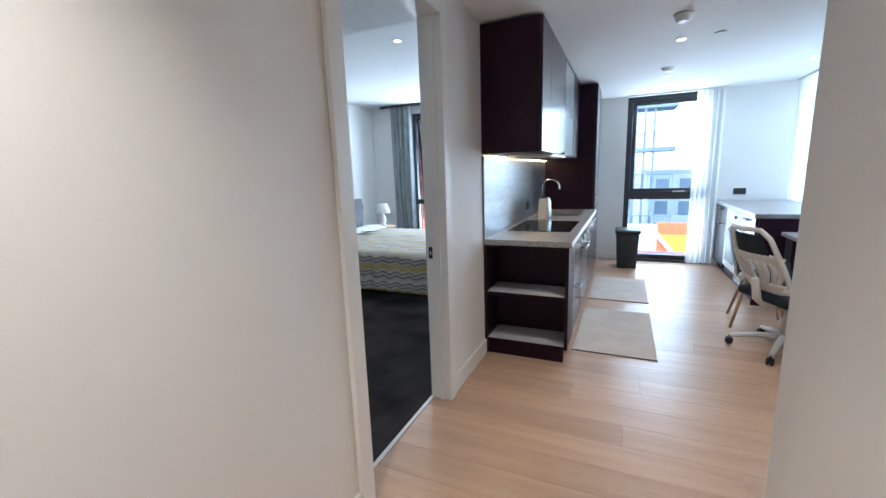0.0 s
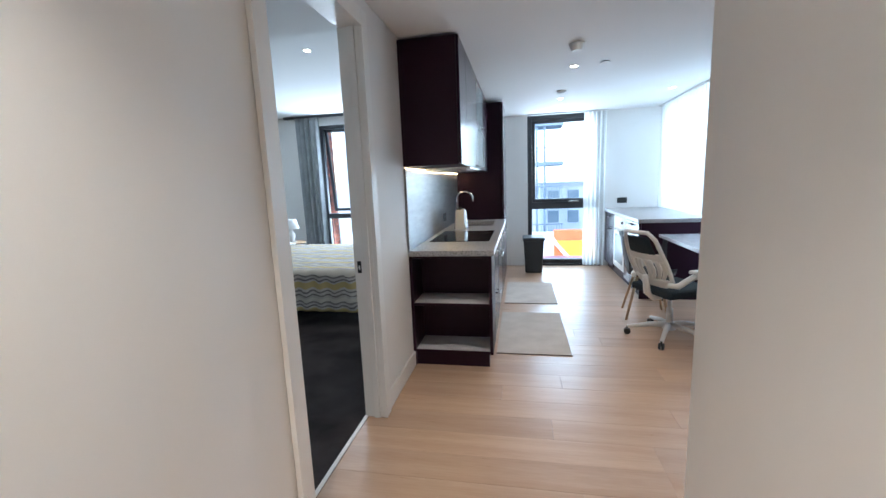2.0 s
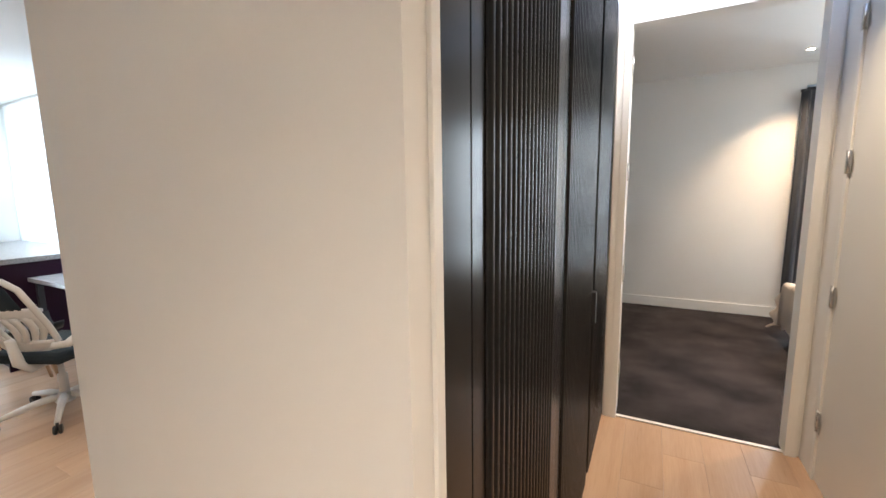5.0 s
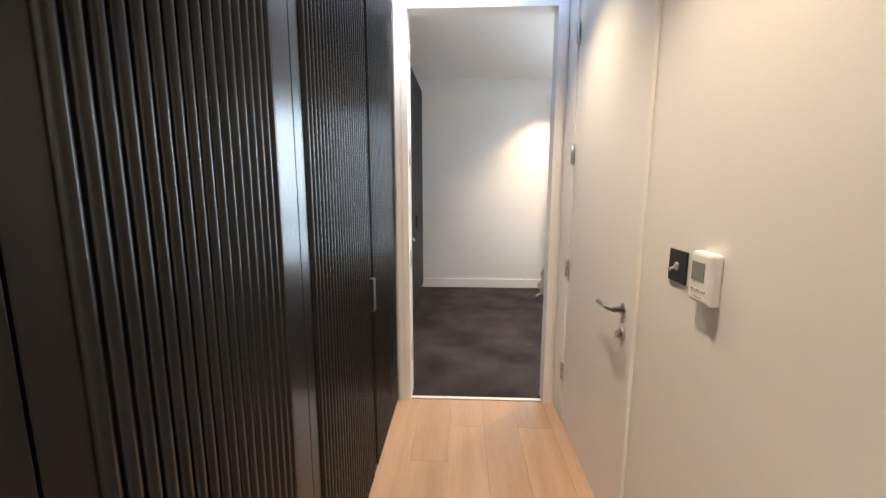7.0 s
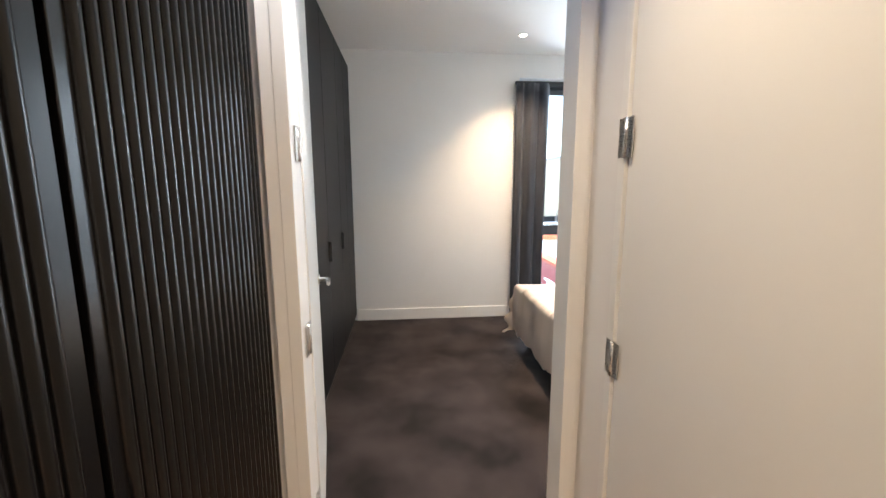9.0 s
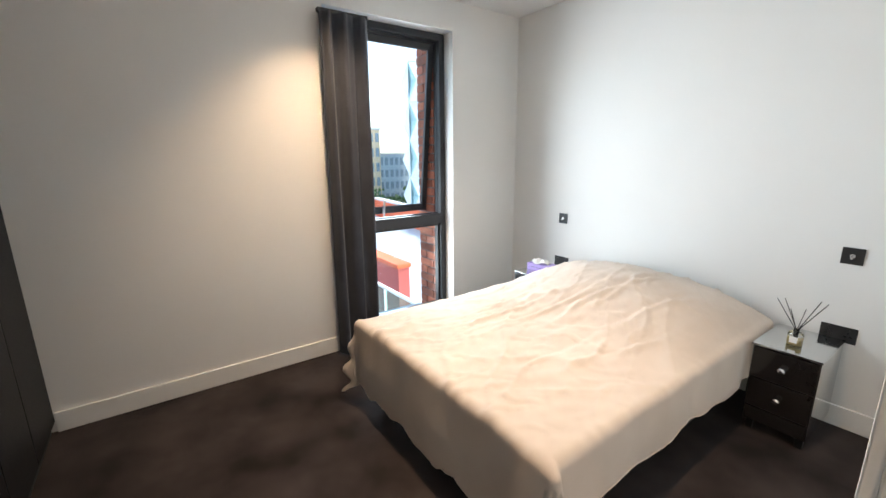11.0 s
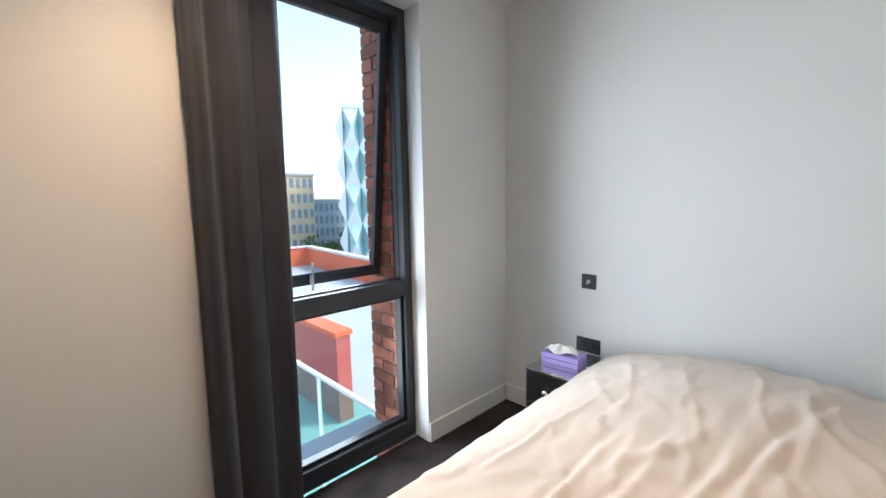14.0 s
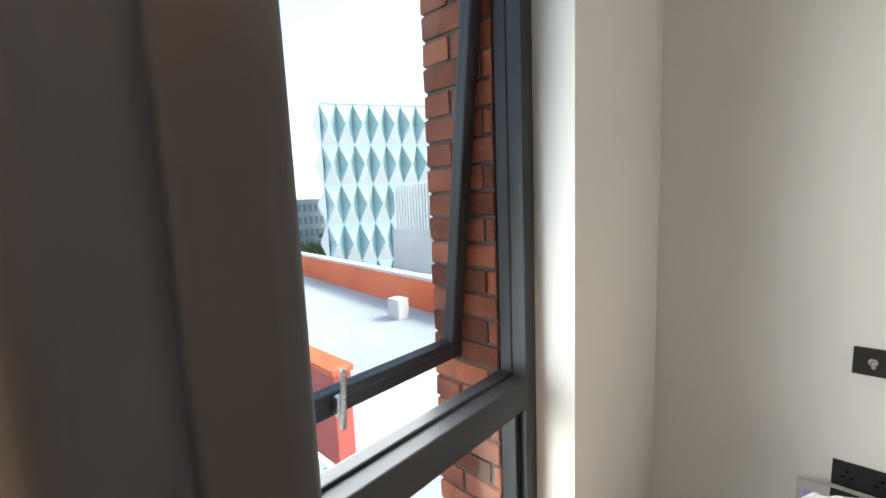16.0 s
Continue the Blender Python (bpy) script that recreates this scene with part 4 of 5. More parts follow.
# ---- bin, mats, voile ----
waste = thing("waste_bin", "tall dark slate plastic bin with lid", "bin", pose(1.02, 6.06, 0))
bb = bmesh.new()
bmesh.ops.create_cube(bb, size=1.0)
for v in bb.verts:
    k = 0.83 if v.co.z < 0 else 1.0
    v.co = Vector((v.co.x * 0.30 * k, v.co.y * 0.36 * k, (v.co.z + 0.5) * 0.50))
bmesh.ops.bevel(bb, geom=bb.edges[:], offset=0.02, segments=3, profile=0.5, affect="EDGES")
part("body", bb, BIN, waste)
part("lid", bx(-0.165, 0.165, -0.195, 0.195, 0.495, 0.545, 0.016), BIN, waste)
for y0, y1, x0, x1 in ((2.91, 3.985, 0.628, 1.228), (4.32, 5.32, 0.64, 1.235)):
    mt = thing("floor_mat", "flat pale beige woven kitchen mat on oak floor", "mat", group="kitchen mats")
    part("mat", bx(x0, x1, y0, y1, 0.0, 0.006, 0.002), MAT, mt)
    part("hem", bx(x0 - 0.002, x1 + 0.002, y0 - 0.004, y0 + 0.006, 0.0, 0.007, 0.001), surface("brown_hem", (0.16, 0.12, 0.10), (0.22, 0.17, 0.14), 0.9), mt, "darker stitched hem")


def drape(name, label, mat, axis, base, a0, a1, z0, z1, folds, depth, thick=0.004, sign=1.0, flare=0.0, seed=1, category="curtain"):
    """A hanging curtain with soft uneven folds; axis is the one that its depth runs along."""
    rnd = random.Random(seed)
    ph = [rnd.uniform(0, 6.28) for _ in range(4)]
    nu, nv = folds * 12, 26
    bm = bmesh.new()
    rows = []
    for j in range(nv + 1):
        v = j / nv
        row = []
        for i in range(nu + 1):
            u = i / nu
            s = math.sin(u * folds * 2 * math.pi + ph[0] + 0.5 * math.sin(2.3 * v + ph[1] + u * 5))
            amp = depth * (0.72 + 0.28 * math.sin(u * 9 + ph[2])) * (1.0 - 0.35 * v * v)
            d = amp * (0.5 + 0.5 * s) + 0.005 * math.sin(u * folds * 4.4 * math.pi + ph[3] + 3 * v)
            a = a0 + (a1 - a0) * (u + 0.010 * math.sin(v * 5 + u * 20)) + flare * (1 - v) * (u - 0.2)
            z = z0 + (z1 - z0) * v
            row.append(bm.verts.new((base + sign * d, a, z) if axis == "x" else (a, base + sign * d, z)))
        rows.append(row)
    for r0, r1 in zip(rows, rows[1:]):
        for i in range(nu):
            bm.faces.new((r0[i], r0[i + 1], r1[i + 1], r1[i])).smooth = True
    bmesh.ops.recalc_face_normals(bm, faces=bm.faces)
    if thick:
        bmesh.ops.solidify(bm, geom=bm.faces[:], thickness=thick)
    c = thing(name, label, category)
    part("cloth", bm, mat, c)
    return c


vc = drape("voile_curtain", "white voile curtain gathered beside the kitchen window", SHEER, "y", FAC - 0.10, 1.80, 2.12, 0.02, 2.385, 5, 0.07, 0, 1.0, seed=3)
part("curtain_track", bx(0.94, 2.15, FAC - 0.10, FAC - 0.06, 2.385, 2.41, 0.002), WHITE_PLASTIC, vc)
vd = drape("voile_curtain", "white voile curtain drawn across the east window", SHEER, "x", 2.86, 4.05, 6.40, 0.93, 2.385, 22, 0.05, 0, 1.0, seed=5)
part("curtain_track", bx(2.86, 2.90, 4.0, 6.45, 2.385, 2.41, 0.002), WHITE_PLASTIC, vd)
# ---- second bedroom ----
wd = thing("wardrobe", "full-height black fitted wardrobe with flush doors", "wardrobe")
part("carcass", bx(3.92, 6.44, 0.385, 0.99, 0.0, 2.47), BLACK, wd)
part("plinth", bx(3.92, 6.44, 0.378, 0.385, 0.0, 0.06), BLACK, wd)
xs = [3.92, 4.28, 4.66, 5.11, 5.665, 6.05, 6.452]
for i, (a, b) in enumerate(zip(xs, xs[1:])):
    dr = part("door", bx(a + 0.003, b - 0.003, 0.356, 0.378, 0.065, 2.485, 0.002), WARDROBE, wd)
    if i in (2, 3):
        part("handle", bx(b - 0.020, b + 0.004, 0.334, 0.358, 0.875, 1.010, 0.003), BLACK, dr, "black edge pull")

CURT2 = drape("curtain", "charcoal full-length curtain drawn open at the window", CURTAIN, "x", 6.315, -1.575, -1.236, 0.015, 2.345, 3, 0.115, 0.004, 1.0, seed=8)
part("curtain_track", bx(6.37, 6.41, -1.58, -1.24, 2.345, 2.37, 0.002), BLACK, CURT2, "slim dark curtain track")

bed = thing("double_bed", "low dark divan double bed on short legs", "bed")
part("base", bx(4.40, 5.64, -3.04, -1.19, 0.10, 0.30, 0.015), BED_DARK, bed)
part("mattress", bx(4.39, 5.65, -3.04, -1.18, 0.30, 0.50, 0.05), surface("mattress_cloth", (0.6, 0.58, 0.55), (0.66, 0.64, 0.61), 0.9), bed)
for x in (4.46, 5.62):
    for y in (-1.24, -2.95):
        part("leg", tube(bmesh.new(), [(x, y, 0.0), (x, y, 0.10)], [0.022, 0.028], 12), BLACK, bed)
for i, x in enumerate((4.76, 5.28)):
    p = thing("pillow", "plump white pillow under the cream bedspread", "pillow", group="bed pillows")
    pb = bmesh.new()
    bmesh.ops.create_uvsphere(pb, u_segments=28, v_segments=14, radius=1.0)
    for v in pb.verts:
        sx = math.copysign(abs(v.co.x) ** 0.55, v.co.x)
        sy = math.copysign(abs(v.co.y) ** 0.55, v.co.y)
        v.co = Vector((x + sx * 0.25, -2.78 + sy * 0.17, 0.545 + v.co.z * 0.06))
    for f in pb.faces:
        f.smooth = True
    part("case", pb, surface("white_cotton", (0.74, 0.73, 0.71), (0.80, 0.79, 0.77), 0.9, 4, 300, 0.3), p)

# bedspread: one cloth over pillows and mattress, hanging on three sides
HX0, HX1, HY0, HY1 = 4.345, 5.695, -3.02, -1.135


def spread_top(x, y):
    u, v = (x - HX0) / (HX1 - HX0), (y - HY0) / (HY1 - HY0)
    crown = max(0.0, 1 - (2 * u - 1) ** 2)
    z = 0.530 + 0.014 * crown
    z += 0.205 * crown ** 0.75 * (math.exp(-((v - 0.24) / 0.27) ** 2) if v > 0.24 else math.exp(-((v - 0.24) / 0.30) ** 2))
    wr = 0.006 * noise.noise((x * 30 + y * 20, y * 12 - x * 6, 7.7)) + 0.010 * noise.noise((x * 5.5 + y * 3, y * 3.2 - x, 1.7)) + 0.007 * noise.noise((x * 14 - y * 8, y * 7, 0.4))
    for k in range(16):
        cx, cv = 0.12 + 0.052 * k + 0.02 * math.sin(k * 5.1), 0.30 + 0.36 * (0.5 + 0.5 * math.sin(k * 2.7))
        bend = 0.05 * noise.noise((k * 2.3, v * 5, 4.0))
        t = (u - cx) - (0.26 + 0.10 * math.sin(k * 1.9)) * (v - cv) + bend
        wr += 0.016 * (0.5 + 0.5 * math.sin(k * 3.3)) * (math.exp(-(t / 0.010) ** 2) - 0.6 * math.exp(-((t - 0.020) / 0.012) ** 2)) * math.exp(-((v - cv) / 0.15) ** 2)
    for fq, am, tilt in ((5.0, 0.014, 0.5), (9.0, 0.009, -0.35)):
        nn = noise.noise((x * fq + tilt * y * fq, y * fq * 0.42, 3.1 * fq))
        wr += am * max(0.0, 1 - abs(nn) * 11) ** 2
    return z + wr * (0.4 + 0.6 * min(1, crown * 1.6))


def spread_point(s, t):
    """s across (over both sides), t from the head to below the foot; sides hang down."""
    side, foot = 0.40, 0.40
    x = HX0 + max(0.0, min(1.0, s)) * (HX1 - HX0)
    y = HY0 + max(0.0, min(1.0, t)) * (HY1 - HY0)
    over_x = max(0.0, -s, s - 1.0) * (HX1 - HX0)
    over_y = max(0.0, t - 1.0) * (HY1 - HY0)
    z = spread_top(x, y)
    sgn = -1 if s < 0 else 1
    if over_x or over_y:
        d = math.hypot(over_x, over_y)
        along = y if over_x > over_y else x
        corner = min(over_x, over_y)
        wave = math.sin(along * 13 + 2.4 * noise.noise((along * 3, 0, 5.0)) * 2) * 0.5 + 0.5 * noise.noise((along * 7, d * 2, 2.0))
        swing = 0.016 * min(1, d / 0.25) * (1 + wave) + corner * 0.24 * (1 + 0.5 * math.sin(d * 40))
        if over_x and over_y:
            phi = math.atan2(over_y, over_x)
            swing += (0.016 * math.sin(phi * 13 + 0.6) + 0.014 * math.sin(phi * 29)) * min(1, d / 0.22) * math.sin(2 * phi) ** 0.5
        r = 0.035
        bend = min(d, r * math.pi / 2)
        out = r * math.sin(bend / r) + swing
        drop = r * (1 - math.cos(bend / r)) + max(0, d - bend)
        if over_x:
            x += sgn * (out * over_x / d + (0.02 if over_y else 0))
        if over_y:
            y += out * over_y / d
        z = z - drop * (0.98 + 0.03 * wave)
        if over_x and over_y:
            z = max(z, 0.07)
    return Vector((x, y, max(z, 0.05)))


bs = thing("bedspread", "rumpled cream cotton bedspread draped over the bed", "bedspread")
sm = bmesh.new()
NS, NT = 150, 150
SX, TY = 0.205, 0.226
grid = []
for i in range(NS + 1):
    s = -SX + (1 + 2 * SX) * i / NS
    row = []
    for j in range(NT + 1):
        t = (1 + TY) * j / NT
        ss = s
        if s < 0:
            ss = s * (0.95 + 0.10 * noise.noise((t * 5, 0.0, 9.0)))
        row.append(sm.verts.new(spread_point(ss, t)))
    grid.append(row)
for i in range(NS):
    for j in range(NT):
        sm.faces.new((grid[i][j], grid[i + 1][j], grid[i + 1][j + 1], grid[i][j + 1])).smooth = True
grid_pts = [[v.co.copy() for v in row] for row in grid]
bmesh.ops.recalc_face_normals(sm, faces=sm.faces)
bmesh.ops.solidify(sm, geom=sm.faces[:], thickness=0.004)
part("cloth", sm, LINEN, bs)
edge = [grid_pts[0][j] for j in range(0, NT + 1, 2)] + [grid_pts[i][NT] for i in range(2, NS, 2)] + [grid_pts[NS][j] for j in range(NT, -1, -2)]
part("hem", tube(bmesh.new(), edge, 0.0025, 6), LINEN, bs, "stitched hem")


def crystal(m):
    return lathe(bmesh.new(), [(0.006, 0), (0.006, 0.010), (0.014, 0.014), (0.018, 0.024), (0.014, 0.032), (0.006, 0.035)], 8, m)


def nightstand(x0, label):
    n = thing("bedside_table", label, "bedside table", group="mirrored bedside tables")
    x1, y0, y1 = x0 + 0.27, -3.075, -2.675
    part("carcass", bx(x0 + 0.004, x1 - 0.004, y0, y1 - 0.006, 0.06, 0.482), BLACK, n)
    part("side_panel", bx(x0, x0 + 0.004, y0, y1, 0.06, 0.482), MIRROR, n, "mirrored side panel")
    part("side_panel", bx(x1 - 0.004, x1, y0, y1, 0.06, 0.482), MIRROR, n, "mirrored side panel")
    part("top", bx(x0 - 0.006, x1 + 0.006, y0, y1 + 0.006, 0.482, 0.492, 0.002), MIRROR, n, "mirrored glass top")
    for z0, z1 in ((0.312, 0.475), (0.148, 0.305), (0.065, 0.141)):
        f = part("drawer", bx(x0 + 0.008, x1 - 0.008, y1 - 0.006, y1 + 0.004, z0, z1, 0.002), MIRROR_DARK, n, "smoked mirror drawer front")
        if z0 > 0.1:
            part("knob", crystal(Matrix.Translation(((x0 + x1) / 2, y1 + 0.004, (z0 + z1) / 2)) @ Matrix.Rotation(radians(-90), 4, "X")), CHROME, f, "faceted crystal knob")
    for x in (x0 + 0.03, x1 - 0.03):
        for y in (y0 + 0.04, y1 - 0.04):
            part("leg", bx(x - 0.015, x + 0.015, y - 0.015, y + 0.015, 0.0, 0.06, 0.002), BLACK, n)
    return n


nightstand(4.022, "small mirrored bedside table with two crystal-knob drawers")
nightstand(5.735, "small mirrored bedside table between bed and window")

rd = thing("reed_diffuser", "glass reed diffuser with dark sticks on the table", "reed diffuser", pose(4.16, -2.80, 0.492))
CLEAR = material("bottle_glass")
CLEAR[3].inputs["Transmission Weight"].default_value, CLEAR[3].inputs["Roughness"].default_value, CLEAR[3].inputs["IOR"].default_value = 1.0, 0.02, 1.45
CLEAR[3].inputs["Base Color"].default_value = (0.93, 0.92, 0.86, 1)
part("bottle", lathe(bmesh.new(), [(0.030, 0.0), (0.032, 0.004), (0.032, 0.060), (0.026, 0.070), (0.013, 0.074), (0.013, 0.088)], 20), CLEAR[0], rd, "clear glass bottle")
part("oil", lathe(bmesh.new(), [(0.028, 0.004), (0.028, 0.034)], 18), surface("amber_oil", (0.42, 0.33, 0.14), (0.5, 0.4, 0.2), 0.1), rd)
part("tag", bx(-0.016, 0.016, 0.0325, 0.0335, 0.020, 0.052), WHITE_PLASTIC, rd, "pale paper tag")
for a, l in ((20, 0.20), (75, 0.17), (140, 0.23), (200, 0.21), (265, 0.15), (320, 0.19)):
    part("reed", tube(bmesh.new(), [(0, 0, 0.015), (math.cos(radians(a)) * 0.010, math.sin(radians(a)) * 0.010, 0.09), (math.cos(radians(a)) * 0.10, math.sin(radians(a)) * 0.06, l + 0.03)], 0.0022, 6), BLACK, rd, "dark reed stick")

LILAC = surface("lavender_card", (0.36, 0.27, 0.62), (0.42, 0.32, 0.68), 0.55, 4, 200, 0.03)
tb = thing("tissue_box", "lavender cardboard tissue box with one tissue showing", "tissue box", pose(5.888, -2.87, 0.492, 0, 0, 4))
part("tray", bx(-0.105, 0.105, -0.058, 0.058, 0, 0.026, 0.002), LILAC, tb)
part("lid", bx(-0.107, 0.107, -0.060, 0.060, 0.029, 0.056, 0.003), LILAC, tb)
part("seam", bx(-0.103, 0.103, -0.056, 0.056, 0.024, 0.031), BLACK, tb)


def tissue(u, v):
    a, r = u * 2 * math.pi, v
    x = math.cos(a) * r * (0.095 + 0.02 * math.sin(3 * a + 1))
    y = math.sin(a) * r * (0.050 + 0.015 * math.sin(2 * a))
    z = 0.060 + 0.038 * (1 - r) ** 0.8 + 0.016 * math.sin(5 * a + r * 4) * r + 0.012 * noise.noise((x * 30, y * 30, 0))
    return Vector((x + 0.02 * (1 - r), y, max(z, 0.058)))


part("tissue", shell(tissue, 40, 10, 0.0008), surface("white_tissue", (0.80, 0.79, 0.77), (0.84, 0.83, 0.81), 0.95), tb, "crumpled white tissue")

# ---- first bedroom, seen through its door ----


def quilt_material():
    m, n, k, p = material("striped_quilt")
    geo = n.new("ShaderNodeTexCoord")
    sep = n.new("ShaderNodeSeparateXYZ")
    k.new(geo.outputs["Object"], sep.inputs[0])
    s = n.new("ShaderNodeMath")
    s.operation = "SUBTRACT"
    k.new(sep.outputs["Z"], s.inputs[0])
    k.new(sep.outputs["Y"], s.inputs[1])
    nz = n.new("ShaderNodeTexNoise")
    nz.inputs["Scale"].default_value = 14
    k.new(geo.outputs["Object"], nz.inputs["Vector"])
    wob = n.new("ShaderNodeMath")
    wob.operation = "MULTIPLY_ADD"
    k.new(nz.outputs[0], wob.inputs[0])
    wob.inputs[1].default_value = 0.03
    k.new(s.outputs[0], wob.inputs[2])
    fr = n.new("ShaderNodeMath")
    fr.operation = "FRACT"
    mul = n.new("ShaderNodeMath")
    mul.operation = "MULTIPLY"
    mul.inputs[1].default_value = 3.8
    k.new(wob.outputs[0], mul.inputs[0])
    k.new(mul.outputs[0], fr.inputs[0])
    ramp = n.new("ShaderNodeValToRGB")
    ramp.color_ramp.interpolation = "CONSTANT"
    cols = [(0.0, (0.50, 0.46, 0.40)), (0.08, (0.20, 0.18, 0.17)), (0.14, (0.56, 0.52, 0.46)), (0.22, (0.22, 0.20, 0.19)), (0.28, (0.58, 0.54, 0.47)),
            (0.36, (0.55, 0.43, 0.20)), (0.60, (0.58, 0.54, 0.48)), (0.66, (0.20, 0.18, 0.18)), (0.72, (0.54, 0.50, 0.45)), (0.80, (0.24, 0.22, 0.21)), (0.86, (0.60, 0.56, 0.48))]
    el = ramp.color_ramp.elements
    el[0].position, el[0].color = 0.0, (*cols[0][1], 1)
    el[1].position, el[1].color = cols[1][0], (*cols[1][1], 1)
    for pos, c in cols[2:]:
        el.new(pos).color = (*c, 1)
    k.new(fr.outputs[0], ramp.inputs[0])
    k.new(ramp.outputs[0], p.inputs["Base Color"])
    p.inputs["Roughness"].default_value = 0.9
    return m


b1 = thing("double_bed", "double bed on white legs in the first bedroom", "bed")
part("base", bx(-2.95, -0.72, 3.55, 5.25, 0.16, 0.30, 0.01), BED_DARK, b1)
part("mattress", bx(-2.95, -0.72, 3.52, 5.27, 0.30, 0.54, 0.05), WHITE_PLASTIC, b1)
for x in (-0.80, -2.85):
    for y in (3.62, 5.18):
        part("leg", lathe(bmesh.new(), [(0.016, 0.0), (0.024, 0.02), (0.018, 0.05), (0.030, 0.13), (0.034, 0.17)], 14, pose(x, y, 0)), GLOSS_WHITE, b1, "turned white bed leg")
part("headboard", bx(-3.03, -2.955, 3.50, 5.30, 0.15, 1.05, 0.02), surface("grey_headboard_cloth", (0.10, 0.10, 0.11), (0.15, 0.15, 0.16), 0.9), b1)


def quilt(u, v):
    """u along the bed from head to past the foot, v across from below the near side to the far side."""
    x = -2.60 + min(1.0, u) * 1.92
    over = max(0.0, u - 1.0) * 1.92
    d = v * 2.23 - 0.43
    wob = 0.012 * noise.noise((x * 6, d * 6, 2.0)) + 0.010 * math.sin(x * 38) * (1 if d < 0 else 0.25)
    if d < 0:
        return Vector((x + min(over, 0.04), 3.49 - 0.02 - 0.05 * -d + wob, 0.565 + d * 0.98))
    z = 0.575 + wob - max(0, over)
    return Vector((x + min(over, 0.04), 3.49 + min(d, 1.80), z - max(0, d - 1.80)))


q1 = thing("quilt", "yellow, cream and grey striped patchwork quilt on the bed", "quilt")
part("cloth", shell(quilt, 60, 60, 0.012), quilt_material(), q1)
sh1 = thing("sheet_fold", "folded white bed sheet at the head of the bed", "bed sheet")
part("cloth", shell(lambda u, v: Vector((-2.94 + u * 0.42, 3.50 + v * 1.78, 0.597 + 0.02 * noise.noise((u * 4, v * 8, 0)) + 0.03 * math.sin(u * 3))), 12, 30, 0.02), surface("white_sheet", (0.74, 0.74, 0.74), (0.80, 0.80, 0.80), 0.9), sh1)
st = thing("side_table", "small pale bedside table beside the bed", "side table")
part("tabletop", lathe(bmesh.new(), [(0.20, 0.0), (0.205, 0.01), (0.20, 0.022)], 28, pose(-2.90, 5.82, 0.52)), BEECH, st)
for a in (30, 150, 270):
    part("leg", tube(bmesh.new(), [(-2.90 + 0.10 * math.cos(radians(a)), 5.82 + 0.10 * math.sin(radians(a)), 0.52), (-2.90 + 0.18 * math.cos(radians(a)), 5.82 + 0.18 * math.sin(radians(a)), 0.0)], 0.012, 8), BEECH, st)
tl = thing("table_lamp", "small table lamp with white pleated shade", "table lamp", pose(-2.90, 5.82, 0.542))
part("base", lathe(bmesh.new(), [(0.06, 0.0), (0.062, 0.01), (0.03, 0.03), (0.05, 0.09), (0.045, 0.14), (0.015, 0.19), (0.012, 0.24)], 20), GLOSS_WHITE, tl)
shb = bmesh.new()
lathe(shb, [(0.12, 0.22), (0.10, 0.31), (0.085, 0.38)], 40)
for v in shb.verts:
    r = 1 + 0.025 * math.cos(20 * math.atan2(v.co.y, v.co.x))
    v.co.x *= r
    v.co.y *= r
part("shade", shb, surface("white_shade_cloth", (0.76, 0.75, 0.72), (0.82, 0.81, 0.78), 0.9), tl)
c1 = drape("curtain", "pale grey full-length curtain hanging beside the window", CURTAIN_GREY, "y", FAC - 0.14, -2.97, -2.55, 0.02, 2.60, 5, 0.09, 0.004, 1.0, seed=12)
part("curtain_track", bx(-3.2, -1.4, FAC - 0.12, FAC - 0.07, 2.60, 2.64, 0.002), FRAME, c1)
wall_plate("power_socket", "black double power socket on the grey splashback", "power socket", Matrix.Translation((0.0142, 4.09, 1.04)) @ EAST, 0.146, "socket")
wall_plate("light_switch", "black bedside switch on the first bedroom's wall", "light switch", Matrix.Translation((-3.45, 5.96, 0.842)) @ EAST, 0.086, "toggle")
book = thing("booklet", "thin dark booklet lying on the bed", "booklet", pose(-2.40, 4.66, 0.618, 0, 0, 52))
part("cover", bx(-0.105, 0.105, -0.075, 0.075, 0.0, 0.008, 0.002), BLACK, book, "dark cover")
part("pages", bx(-0.102, 0.103, -0.072, 0.072, 0.0085, 0.010), WHITE_PLASTIC, book, "pale page edge")
# ---- outside ----
single("ground", bx(-2000, 2000, -2000, 2000, -9.6, -9.5), GROUND, "pale grey city ground far below the windows", "ground", "structure")
roof = thing("terrace", "pale grey roof terrace outside the bedroom window", "roof terrace", kind="structure")
part("roof_slab", bx(6.92, 40, -14.5, 1.5, -9.5, -2.0), ROOF, roof)
part("window_ledge", bx(6.66, 6.98, -2.30, -1.20, -0.06, 0.0, 0.004), ROOF, roof, "pale outer window ledge")

par = thing("parapet", "orange rendered roof parapet with pale coping", "parapet wall")
for (xa, ya), (xb, yb) in (((13.0, -9.9), (26.5, -11.4)), ((26.5, -11.4), (28.0, 1.0))):
    ln, ang = math.hypot(xb - xa, yb - ya), math.degrees(math.atan2(yb - ya, xb - xa))
    m = pose(xa, ya, -2.0, 0, 0, ang)
    part("wall", box(bmesh.new(), 0, ln, -0.15, 0.15, 0, 0.98, 0.01, m), ORANGE, par)
    part("coping", box(bmesh.new(), -0.05, ln + 0.05, -0.20, 0.20, 0.98, 1.08, 0.01, m), CONCRETE, par, "pale stone coping")
blk = thing("low_terrace_wall", "low maroon rendered wall with orange top on the terrace", "low wall")
part("body", bx(10.2, 17.0, -4.10, -3.85, -2.0, -0.62, 0.01), RED_PANEL, blk)
part("top", bx(10.17, 17.03, -4.13, -3.82, -0.62, -0.54, 0.01), ORANGE, blk, "orange painted top")
